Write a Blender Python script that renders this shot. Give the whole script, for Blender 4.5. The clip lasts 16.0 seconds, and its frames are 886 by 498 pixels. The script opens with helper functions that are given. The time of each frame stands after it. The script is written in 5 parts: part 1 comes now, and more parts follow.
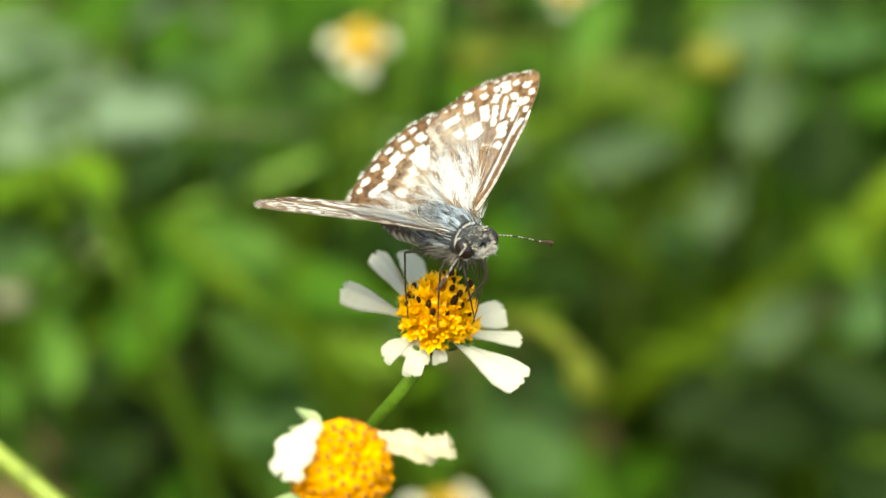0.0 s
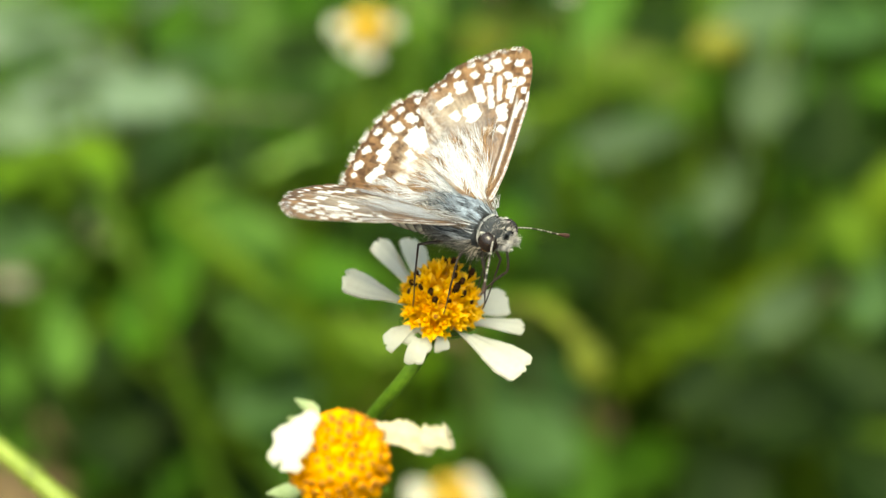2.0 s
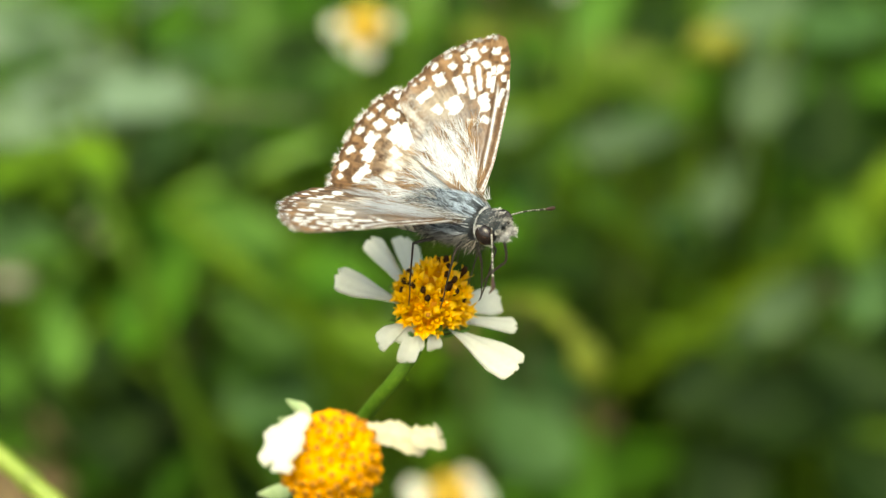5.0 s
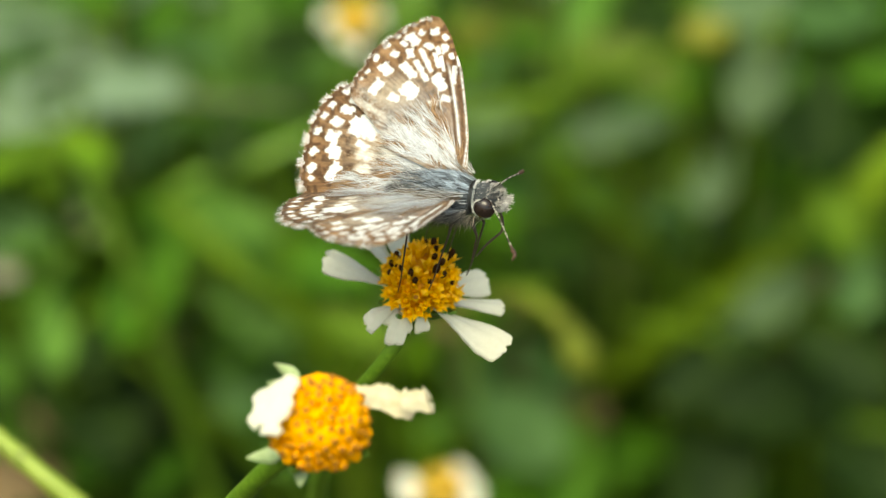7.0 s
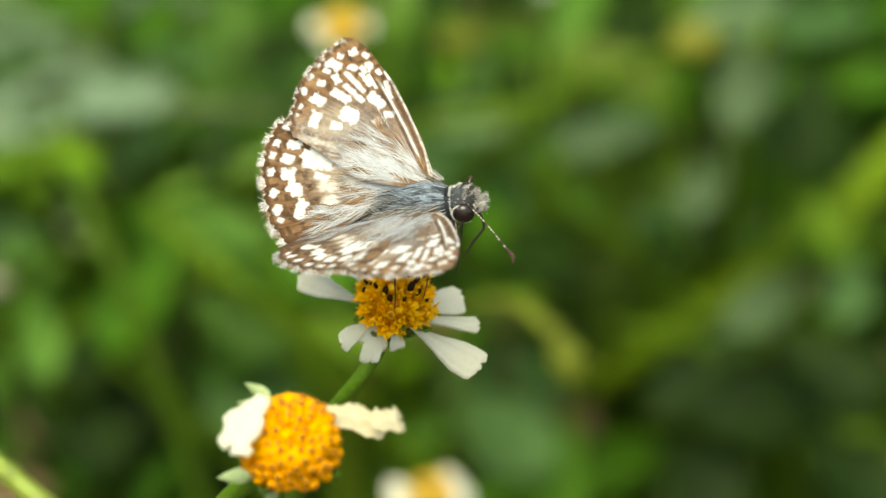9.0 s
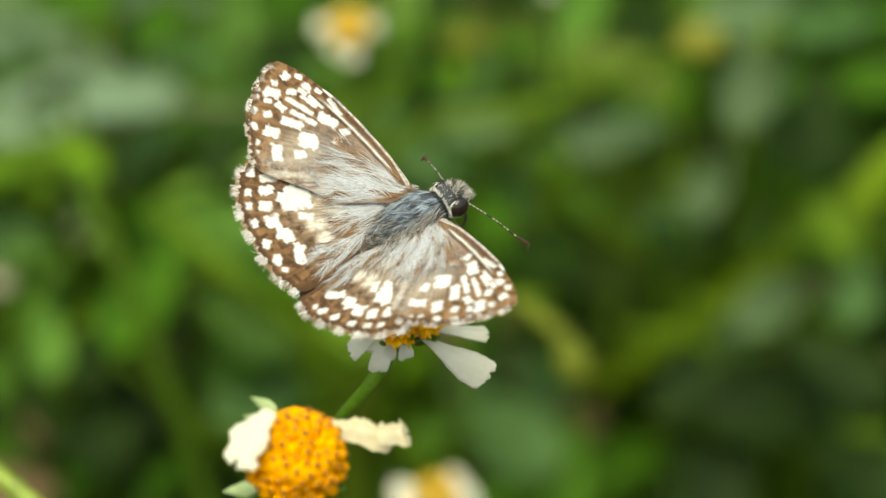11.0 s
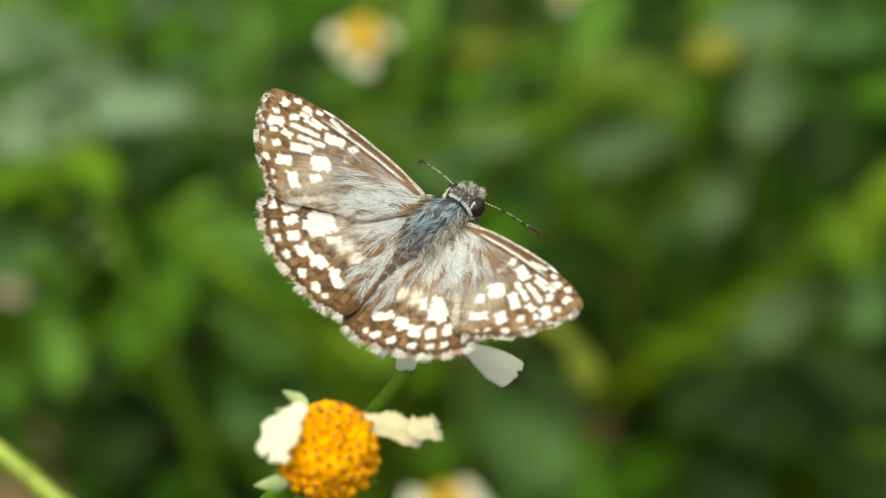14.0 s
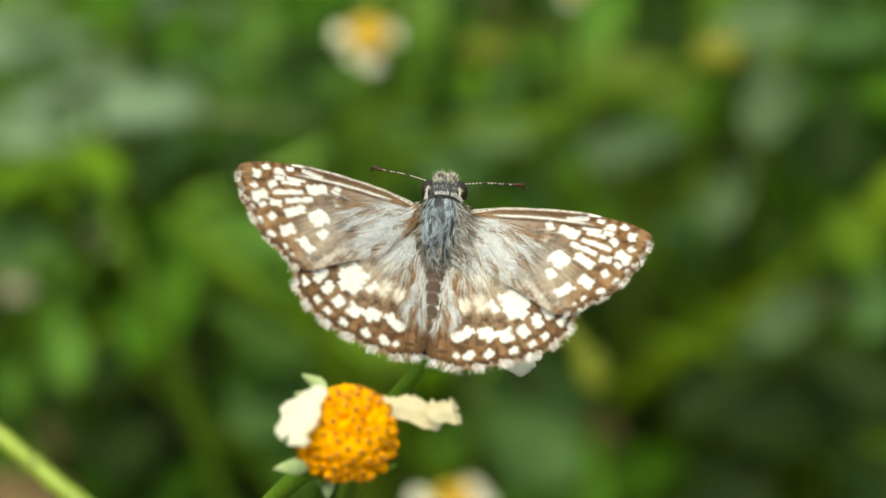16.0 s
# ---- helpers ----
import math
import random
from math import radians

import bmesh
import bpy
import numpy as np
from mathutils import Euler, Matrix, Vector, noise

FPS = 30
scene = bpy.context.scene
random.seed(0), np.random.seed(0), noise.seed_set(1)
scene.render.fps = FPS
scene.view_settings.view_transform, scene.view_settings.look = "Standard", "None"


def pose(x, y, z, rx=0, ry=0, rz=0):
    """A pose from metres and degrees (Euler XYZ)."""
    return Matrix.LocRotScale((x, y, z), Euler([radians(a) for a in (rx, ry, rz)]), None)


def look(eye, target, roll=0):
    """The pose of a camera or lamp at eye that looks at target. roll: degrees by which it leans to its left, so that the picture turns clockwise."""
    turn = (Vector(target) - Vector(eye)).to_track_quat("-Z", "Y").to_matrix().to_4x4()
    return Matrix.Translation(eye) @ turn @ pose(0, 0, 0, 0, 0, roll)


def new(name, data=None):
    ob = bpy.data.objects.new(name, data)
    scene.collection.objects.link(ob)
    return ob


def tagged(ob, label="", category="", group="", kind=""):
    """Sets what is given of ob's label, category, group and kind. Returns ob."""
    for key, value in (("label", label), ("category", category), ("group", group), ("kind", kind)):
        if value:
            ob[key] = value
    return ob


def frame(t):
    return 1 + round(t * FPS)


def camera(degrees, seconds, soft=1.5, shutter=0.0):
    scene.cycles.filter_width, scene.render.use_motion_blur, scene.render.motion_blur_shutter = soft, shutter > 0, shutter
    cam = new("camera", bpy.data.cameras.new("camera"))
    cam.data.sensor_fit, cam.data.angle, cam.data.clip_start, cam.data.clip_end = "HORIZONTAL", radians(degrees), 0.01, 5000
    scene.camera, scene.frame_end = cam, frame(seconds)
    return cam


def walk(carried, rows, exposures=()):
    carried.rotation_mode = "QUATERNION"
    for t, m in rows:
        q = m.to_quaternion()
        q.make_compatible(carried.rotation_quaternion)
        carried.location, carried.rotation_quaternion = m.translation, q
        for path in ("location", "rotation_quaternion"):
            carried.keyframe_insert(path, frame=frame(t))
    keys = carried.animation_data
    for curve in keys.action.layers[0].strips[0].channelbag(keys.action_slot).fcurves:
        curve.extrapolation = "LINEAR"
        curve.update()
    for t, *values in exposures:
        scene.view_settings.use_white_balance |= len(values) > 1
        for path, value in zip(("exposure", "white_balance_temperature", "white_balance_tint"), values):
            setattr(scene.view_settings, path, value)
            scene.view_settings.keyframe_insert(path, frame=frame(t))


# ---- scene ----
# A checkered butterfly on a white-rayed flower in a weedy bed; lengths in mm are scaled by MM.
MM = 0.001
PITCH = radians(38)
RIGHT = Vector((1, 0, 0))
UP = Vector((0, math.sin(PITCH), math.cos(PITCH)))
AHEAD = Vector((0, math.cos(PITCH), -math.sin(PITCH)))
CENTRE = Vector((0, 0, 0.431))
EYE = CENTRE - AHEAD * 0.25


def view(a, b, d):
    """The place d mm ahead of the camera's rest, a and b milliradians to the right and up."""
    return EYE + (AHEAD + RIGHT * a * 0.001 + UP * b * 0.001) * d * MM


# ---- camera ----
cam = camera(15.6, 16.0, soft=1.2)
cam.data.dof.use_dof = True
cam.data.dof.focus_distance = 0.2468
cam.data.dof.aperture_fstop = 23.0
walk(cam, [(t, look(EYE, EYE + AHEAD - RIGHT * a * 0.001 + UP * b * 0.001)) for t, a, b in (
    (0, -1.34, 4.27), (0.5, -3.88, 2.94), (1, -0.93, 0), (1.5, -0.8, -0.8), (2, 0.26, -0.53), (2.5, -0.26, -2.27),
        (3, 0.67, -2.15), (3.5, -2, 0.26), (4, -1.47, 0.4), (4.5, -0.4, -0.14), (7, -3.08, -3.21), (7.5, -6.55, -2.14),
        (8, -5.22, -1.48), (8.5, -6.55, -0.67), (9, -6.55, -1.07), (11.5, -3.08, -0.8), (12, -0.8, -0.4), (12.5, 0, 0),
        (13, -0.4, 0), (13.5, -0.27, -1.34), (14, -0.93, 2.4), (14.5, -0.4, 2.54), (15, 0.67, 1.87), (15.5, -2.27, 2.8),
        (16, 0.94, 1.87))],
    [(t, e, 7480, -8) for t, e in ((0, 1.37), (3.5, 1.32), (4.5, 1.30), (7, 1.10), (9, 1.04), (12.5, 0.85), (16, 0.83))])

# ---- light ----
world = bpy.data.worlds.new("world")
scene.world = world
world.use_nodes = True
sky = world.node_tree.nodes.new("ShaderNodeTexSky")
sky.sky_type, sky.sun_disc = "NISHITA", False
SUN_UP, SUN_TURN = radians(72), radians(208)
sky.dust_density, sky.ozone_density = 6.0, 0.6
sky.sun_elevation, sky.sun_rotation = SUN_UP, SUN_TURN
back = world.node_tree.nodes["Background"]
back.inputs["Strength"].default_value = 0.15
world.node_tree.links.new(sky.outputs[0], back.inputs["Color"])
sun = new("sun", bpy.data.lights.new("sun", "SUN"))
sun.data.energy, sun.data.angle, sun.data.color = 1.33, radians(45), (1.0, 0.94, 0.82)
# rotation 0 puts the sky's sun in the north (+y), turning clockwise seen from above
toward = Vector((math.sin(SUN_TURN) * math.cos(SUN_UP), math.cos(SUN_TURN) * math.cos(SUN_UP), math.sin(SUN_UP)))
sun.matrix_world = look(toward * 3, (0, 0, 0))


# ---- materials ----
def material(name, rough=0.6, spec=0.4, sheen=0.0, through_light=0.0):
    m = bpy.data.materials.new(name)
    m.use_nodes = True
    b = m.node_tree.nodes["Principled BSDF"]
    b.inputs["Roughness"].default_value = rough
    b.inputs["Specular IOR Level"].default_value = spec
    b.inputs["Sheen Weight"].default_value = sheen
    return m, m.node_tree.nodes, m.node_tree.links, b


def mottled(name, dark, light, scale, rough=0.55, spec=0.4, fine=6.0, bump=0.15, lucent=0.0, depth=0.0002, vary=0.25):
    """Two tones in patches at two sizes, with fine relief; lucent lets light through thin leaves and petals."""
    m, n, k, b = material(name, rough, spec)
    co = n.new("ShaderNodeTexCoord")
    info = n.new("ShaderNodeObjectInfo")
    big, small = n.new("ShaderNodeTexNoise"), n.new("ShaderNodeTexNoise")
    big.inputs["Scale"].default_value, big.inputs["Detail"].default_value = scale, 3
    small.inputs["Scale"].default_value, small.inputs["Detail"].default_value = scale * fine, 4
    k.new(co.outputs["Object"], big.inputs["Vector"])
    k.new(co.outputs["Object"], small.inputs["Vector"])
    mix = n.new("ShaderNodeMath")
    mix.operation = "MULTIPLY_ADD"
    mix.inputs[1].default_value = 0.55
    k.new(small.outputs["Fac"], mix.inputs[0])
    half = n.new("ShaderNodeMath")
    half.operation = "MULTIPLY"
    half.inputs[1].default_value = 0.6
    k.new(big.outputs["Fac"], half.inputs[0])
    k.new(half.outputs[0], mix.inputs[2])
    ramp = n.new("ShaderNodeValToRGB")
    ramp.color_ramp.elements[0].position, ramp.color_ramp.elements[0].color = 0.38, (*dark, 1)
    ramp.color_ramp.elements[1].position, ramp.color_ramp.elements[1].color = 0.78, (*light, 1)
    k.new(mix.outputs[0], ramp.inputs["Fac"])
    hue = n.new("ShaderNodeHueSaturation")
    vmap = n.new("ShaderNodeMapRange")
    vmap.inputs["To Min"].default_value, vmap.inputs["To Max"].default_value = 1 - vary, 1 + vary
    k.new(info.outputs["Random"], vmap.inputs["Value"])
    k.new(vmap.outputs[0], hue.inputs["Value"])
    k.new(ramp.outputs["Color"], hue.inputs["Color"])
    k.new(hue.outputs["Color"], b.inputs["Base Color"])
    bm_ = n.new("ShaderNodeBump")
    bm_.inputs["Strength"].default_value, bm_.inputs["Distance"].default_value = bump, depth
    k.new(small.outputs["Fac"], bm_.inputs["Height"])
    k.new(bm_.outputs["Normal"], b.inputs["Normal"])
    if lucent:
        tl, ms = n.new("ShaderNodeBsdfTranslucent"), n.new("ShaderNodeMixShader")
        ms.inputs[0].default_value = lucent
        k.new(hue.outputs["Color"], tl.inputs["Color"])
        k.new(b.outputs[0], ms.inputs[1])
        k.new(tl.outputs[0], ms.inputs[2])
        k.new(ms.outputs[0], n["Material Output"].inputs["Surface"])
    return m


def pigmented(name, rough=0.7, spec=0.25, sheen=0.2, lucent=0.0, scale=3000.0):
    """Takes its colour from the pigment stored on the mesh, with fine scale grain."""
    m, n, k, b = material(name, rough, spec, sheen)
    at = n.new("ShaderNodeAttribute")
    at.attribute_name = "pigment"
    co, no = n.new("ShaderNodeTexCoord"), n.new("ShaderNodeTexNoise")
    no.inputs["Scale"].default_value, no.inputs["Detail"].default_value = scale, 3
    k.new(co.outputs["Object"], no.inputs["Vector"])
    hs, mr = n.new("ShaderNodeHueSaturation"), n.new("ShaderNodeMapRange")
    mr.inputs["To Min"].default_value, mr.inputs["To Max"].default_value = 0.7, 1.3
    k.new(no.outputs["Fac"], mr.inputs["Value"])
    k.new(mr.outputs[0], hs.inputs["Value"])
    k.new(at.outputs["Color"], hs.inputs["Color"])
    k.new(hs.outputs["Color"], b.inputs["Base Color"])
    bp = n.new("ShaderNodeBump")
    bp.inputs["Strength"].default_value, bp.inputs["Distance"].default_value = 0.2, 0.00005
    k.new(no.outputs["Fac"], bp.inputs["Height"])
    k.new(bp.outputs["Normal"], b.inputs["Normal"])
    if lucent:
        tl, ms = n.new("ShaderNodeBsdfTranslucent"), n.new("ShaderNodeMixShader")
        ms.inputs[0].default_value = lucent
        k.new(hs.outputs["Color"], tl.inputs["Color"])
        k.new(b.outputs[0], ms.inputs[1])
        k.new(tl.outputs[0], ms.inputs[2])
        k.new(ms.outputs[0], n["Material Output"].inputs["Surface"])
    return m


SOIL = mottled("dark_soil", (0.012, 0.009, 0.006), (0.06, 0.04, 0.025), 30, 0.9, 0.2, 5, 0.6, depth=0.004)
LEAF_BRIGHT = mottled("yellow_green_leaf", (0.065, 0.15, 0.003), (0.12, 0.23, 0.006), 60, 0.65, 0.14, 5, 0.2, 0.3)
LEAF_MID = mottled("green_leaf", (0.020, 0.07, 0.001), (0.055, 0.138, 0.004), 50, 0.65, 0.14, 5, 0.2, 0.3)
# deep green taken near black: shade of the gaps is put into this colour
LEAF_SHADE = mottled("deep_green_shade_leaf", (0.005, 0.018, 0.0007), (0.016, 0.038, 0.0011), 50, 0.65, 0.14, 5, 0.2, 0.25)
# glaucous tone, with the gloss of the sky lightened into the base colour
LEAF_PALE = mottled("bluish_sheen_leaf", (0.095, 0.155, 0.085), (0.172, 0.24, 0.153), 50, 0.6, 0.18, 5, 0.2, 0.2)
LEAF_TEAL = mottled("dull_bluish_leaf", (0.018, 0.05, 0.008), (0.055, 0.12, 0.03), 50, 0.6, 0.18, 5, 0.2, 0.2)
LEAF_GREY = mottled("greyish_green_leaf", (0.045, 0.085, 0.032), (0.095, 0.148, 0.066), 50, 0.6, 0.18, 5, 0.2, 0.2)
LEAF_SOFT = mottled("soft_green_leaf", (0.028, 0.085, 0.004), (0.08, 0.17, 0.018), 50, 0.6, 0.18, 5, 0.2, 0.25)
LEAF_DULL = mottled("dull_olive_leaf", (0.030, 0.055, 0.004), (0.085, 0.125, 0.016), 60, 0.65, 0.14, 5, 0.2, 0.2)
STEM_DULL = mottled("dull_olive_stem", (0.030, 0.066, 0.003), (0.052, 0.098, 0.005), 200, 0.65, 0.14, 5, 0.3, 0.0, 0.0001)
LEAF_OLIVE = mottled("olive_leaf", (0.055, 0.11, 0.004), (0.095, 0.16, 0.010), 50, 0.65, 0.14, 5, 0.2, 0.25)
STALK_YELLOW = mottled("yellow_green_stalk", (0.060, 0.080, 0.006), (0.100, 0.115, 0.012), 200, 0.65, 0.14, 5, 0.3, 0.0, 0.0001)
STEM_GREEN = mottled("green_stem", (0.10, 0.21, 0.02), (0.17, 0.31, 0.04), 500, 0.45, 0.4, 5, 0.3, 0.0, 0.00005)
STEM_BRIGHT = mottled("bright_olive_stem", (0.085, 0.15, 0.004), (0.13, 0.205, 0.010), 200, 0.65, 0.14, 5, 0.3, 0.0, 0.0001)
STEM_OLIVE = mottled("olive_stem", (0.045, 0.092, 0.002), (0.078, 0.135, 0.005), 200, 0.65, 0.14, 5, 0.3, 0.0, 0.0001)
BUD_YELLOW = mottled("yellow_bud", (0.15, 0.165, 0.012), (0.22, 0.22, 0.02), 300, 0.6, 0.3, 5, 0.3)
DRY = mottled("withered_brown", (0.055, 0.038, 0.016), (0.12, 0.085, 0.042), 150, 0.8, 0.2, 5, 0.4)
STEM_DRY = mottled("dry_stem", (0.13, 0.13, 0.085), (0.22, 0.21, 0.15), 200, 0.8, 0.2, 5, 0.3, 0.0, 0.0001)
PALE_DRY = mottled("withered_pale", (0.25, 0.23, 0.16), (0.4, 0.38, 0.28), 150, 0.8, 0.2, 5, 0.4)
PETAL = mottled("white_petal", (0.74, 0.74, 0.62), (0.81, 0.81, 0.71), 400, 0.55, 0.3, 8, 0.15, 0.5, 0.00006, 0.03)
PETAL_OLD = mottled("cream_petal", (0.56, 0.49, 0.28), (0.64, 0.60, 0.46), 300, 0.6, 0.3, 8, 0.25, 0.25, 0.00008, 0.03)
FLORET_PALE = mottled("pale_yellow_floret", (0.60, 0.40, 0.04), (0.72, 0.52, 0.08), 900, 0.5, 0.3, 5, 0.2, 0.15, 0.00005, 0.1)
FLORET = mottled("yellow_floret", (0.86, 0.44, 0.004), (0.92, 0.56, 0.006), 900, 0.5, 0.35, 5, 0.2, 0.15, 0.00005, 0.12)
FLORET_DEEP = mottled("deep_yellow_floret", (0.74, 0.29, 0.003), (0.80, 0.375, 0.004), 900, 0.7, 0.12, 5, 0.2, 0.1, 0.00005, 0.12)
BRACT_PALE = mottled("pale_bract", (0.20, 0.28, 0.12), (0.34, 0.42, 0.22), 700, 0.55, 0.3, 5, 0.2, 0.2, 0.00006)
STEM_DARK = mottled("dark_green_stem", (0.055, 0.125, 0.006), (0.12, 0.215, 0.016), 500, 0.6, 0.15, 5, 0.3, 0.0, 0.00005)
STEM_YELLOW = mottled("yellowish_green_stem", (0.125, 0.180, 0.015), (0.205, 0.268, 0.037), 400, 0.45, 0.4, 5, 0.3, 0.0, 0.00005)
DISC_ORANGE = mottled("orange_disc", (0.66, 0.27, 0.003), (0.82, 0.42, 0.006), 900, 0.6, 0.3, 5, 0.3, 0.0, 0.0001, 0.1)
ANTHER = mottled("dark_anther", (0.018, 0.008, 0.003), (0.06, 0.024, 0.006), 2000, 0.85, 0.08, 4, 0.3, 0.0, 0.00005)
PIP = mottled("brown_floret_tip", (0.24, 0.085, 0.004), (0.40, 0.145, 0.008), 2000, 0.6, 0.3, 4, 0.3, 0.0, 0.00005)
CALYX = mottled("green_calyx", (0.06, 0.14, 0.015), (0.12, 0.24, 0.03), 700, 0.5, 0.4, 5, 0.3, 0.0, 0.00006)
WING = pigmented("wing_scales", 0.75, 0.2, 0.1, 0.48)
FUR = pigmented("body_hair", 0.6, 0.3, 0.1, 0.3)
EYE_BLACK = mottled("compound_eye", (0.010, 0.007, 0.006), (0.022, 0.014, 0.012), 3000, 0.22, 0.5, 4, 0.2, 0.0, 0.00002)
CHITIN = mottled("dark_leg", (0.018, 0.012, 0.009), (0.075, 0.055, 0.042), 4000, 0.5, 0.4, 4, 0.3, 0.0, 0.00003)
RUST = mottled("rusty_antenna_club", (0.020, 0.011, 0.008), (0.075, 0.034, 0.018), 3000, 0.5, 0.4, 4, 0.3, 0.0, 0.00003)


# ---- mesh helpers ----
def mesh_of(name, verts, faces, mat, smooth=True, pigment=None):
    me = bpy.data.meshes.new(name)
    me.from_pydata([tuple(map(float, v)) for v in verts], [], faces)
    if smooth:
        me.polygons.foreach_set("use_smooth", [True] * len(me.polygons))
    if pigment is not None:
        a = me.attributes.new("pigment", "FLOAT_COLOR", "POINT")
        flat = np.ones((len(verts), 4), np.float32)
        flat[:, :3] = pigment
        a.data.foreach_set("color", flat.ravel())
    me.materials.append(mat)
    me.update()
    return me


def part(name, me, parent, label="", m=None):
    """One mesh object under a thing or a part."""
    ob = new(name, me)
    ob.parent = parent
    if m is not None:
        ob.matrix_basis = m
    if label:
        tagged(ob, label)
    return ob


def thing(name, place, label, category, group="", kind=""):
    ob = new(name)
    ob.empty_display_size = 0.01
    ob.location = place
    return tagged(ob, label, category, group, kind)


def smooth_line(points, n):
    """A smooth line through points, n steps a stretch, that does not overshoot where stretches differ in length."""
    p = np.array([tuple(q) for q in points], float)
    gap = np.linalg.norm(np.diff(p, axis=0), axis=1) + 1e-12
    slope = np.diff(p, axis=0) / gap[:, None]
    tan = np.empty_like(p)
    tan[0], tan[-1] = slope[0], slope[-1]
    tan[1:-1] = (slope[:-1] * gap[1:, None] + slope[1:] * gap[:-1, None]) / (gap[1:] + gap[:-1])[:, None]
    out = []
    for i in range(len(p) - 1):
        for t in np.arange(n) / n:
            a, b = p[i], p[i + 1]
            out.append((2 * t ** 3 - 3 * t * t + 1) * a + (t ** 3 - 2 * t * t + t) * gap[i] * tan[i] + (3 * t * t - 2 * t ** 3) * b + (t ** 3 - t * t) * gap[i] * tan[i + 1])
    out.append(p[-1])
    return np.array(out)


def tube(points, radii, sides=8, n=5):
    """Verts and faces of a tapered tube along a smooth line."""
    line = smooth_line(points, n)
    rad = np.interp(np.linspace(0, 1, len(line)), np.linspace(0, 1, len(radii)), radii)
    verts, faces = [], []
    side = None
    for i, c in enumerate(line):
        d = line[min(i + 1, len(line) - 1)] - line[max(i - 1, 0)]
        d = d / (np.linalg.norm(d) + 1e-12)
        if side is None:
            side = np.cross(d, (0.3, 0.2, 0.93))
            if np.linalg.norm(side) < 0.1:
                side = np.cross(d, (1, 0, 0))
        side = side - d * (side @ d)
        side = side / np.linalg.norm(side)
        up = np.cross(d, side)
        for k in range(sides):
            a = 2 * math.pi * k / sides
            verts.append(c + rad[i] * (math.cos(a) * side + math.sin(a) * up))
    for i in range(len(line) - 1):
        for k in range(sides):
            a, b = i * sides + k, i * sides + (k + 1) % sides
            faces.append((a, b, b + sides, a + sides))
    faces.append(tuple(range(sides))[::-1])
    faces.append(tuple(range(len(verts) - sides, len(verts))))
    return verts, faces


def joined(pieces):
    verts, faces = [], []
    for v, f in pieces:
        o = len(verts)
        verts += list(v)
        faces += [tuple(i + o for i in g) for g in f]
    return verts, faces


def blob(centre, size, rings=10, sides=14, rough=0.0):
    """A ball stretched to size, a little uneven."""
    verts, faces = [], []
    for i in range(rings + 1):
        a = math.pi * i / rings
        for k in range(sides):
            b = 2 * math.pi * k / sides
            r = 1 + rough * noise.noise((3 * math.cos(b) * math.sin(a), 3 * math.sin(b) * math.sin(a), 3 * math.cos(a)))
            verts.append((centre[0] + size[0] * r * math.cos(a), centre[1] + size[1] * r * math.sin(a) * math.cos(b),
                          centre[2] + size[2] * r * math.sin(a) * math.sin(b)))
    for i in range(rings):
        for k in range(sides):
            a, b = i * sides + k, i * sides + (k + 1) % sides
            faces.append((a, a + sides, b + sides, b))
    return verts, faces


def leaf_blade(length, width, bend=0.15, fold=0.12, teeth=9, seed=0, tip=1.0):
    """A toothed ovate leaf along +x, its face to +z, with a folded midrib and wavy edges."""
    rnd = random.Random(seed)
    nx, ny = 26, 4
    verts, faces = [], []
    w1, w2 = rnd.uniform(0, 6), rnd.uniform(0.04, 0.09)
    for i in range(nx + 1):
        t = i / nx
        half = 0.5 * width * (math.sin(math.pi * t ** 0.72)) ** 0.85 * (1 - 0.25 * t * tip)
        saw = 1 - 0.13 * ((t * teeth) % 1.0)
        for j in range(-ny, ny + 1):
            s = j / ny
            y = s * half * (saw if abs(j) == ny else 1)
            z = -bend * length * t * t + fold * abs(y) + w2 * width * math.sin(5 * t + w1 + 2 * s) * abs(s) - 0.006 * width * math.cos(t * teeth * 6.3) * abs(s)
            verts.append((length * t, y, z))
    row = 2 * ny + 1
    for i in range(nx):
        for j in range(2 * ny):
            a = i * row + j
            faces.append((a, a + row, a + row + 1, a + 1))
    # underside, a little below, closed along the rim
    o = len(verts)
    verts += [(x, y, z - 0.00025) for x, y, z in verts]
    faces += [tuple(i + o for i in f)[::-1] for f in list(faces)]
    rim = [i * row for i in range(nx + 1)] + [nx * row + j for j in range(1, row)] + [i * row + row - 1 for i in range(nx - 1, -1, -1)]
    faces += [(rim[i], rim[i + 1], rim[i + 1] + o, rim[i] + o) for i in range(len(rim) - 1)]
    return verts, faces


def frame_of(x_axis, z_hint, origin=(0, 0, 0)):
    x = Vector(x_axis).normalized()
    z = Vector(z_hint)
    z = (z - x * z.dot(x)).normalized()
    y = z.cross(x)
    m = Matrix((x, y, z)).transposed().to_4x4()
    m.translation = origin
    return m


# ---- ground ----
def ground():
    n = 90
    xs = np.concatenate([-np.geomspace(60, 0.02, n // 2), np.geomspace(0.02, 60, n // 2)])
    verts = [(x, y + 0.5, 0.012 * noise.noise((x * 14, y * 14, 0)) + 0.004 * noise.noise((x * 60, y * 60, 5))) for x in xs for y in xs]
    m = len(xs)
    faces = [(i * m + j, (i + 1) * m + j, (i + 1) * m + j + 1, i * m + j + 1) for i in range(m - 1) for j in range(m - 1)]
    return tagged(new("ground", mesh_of("ground", verts, faces, SOIL)), "dark brown bare soil under the weeds", "ground", kind="structure")


ground()


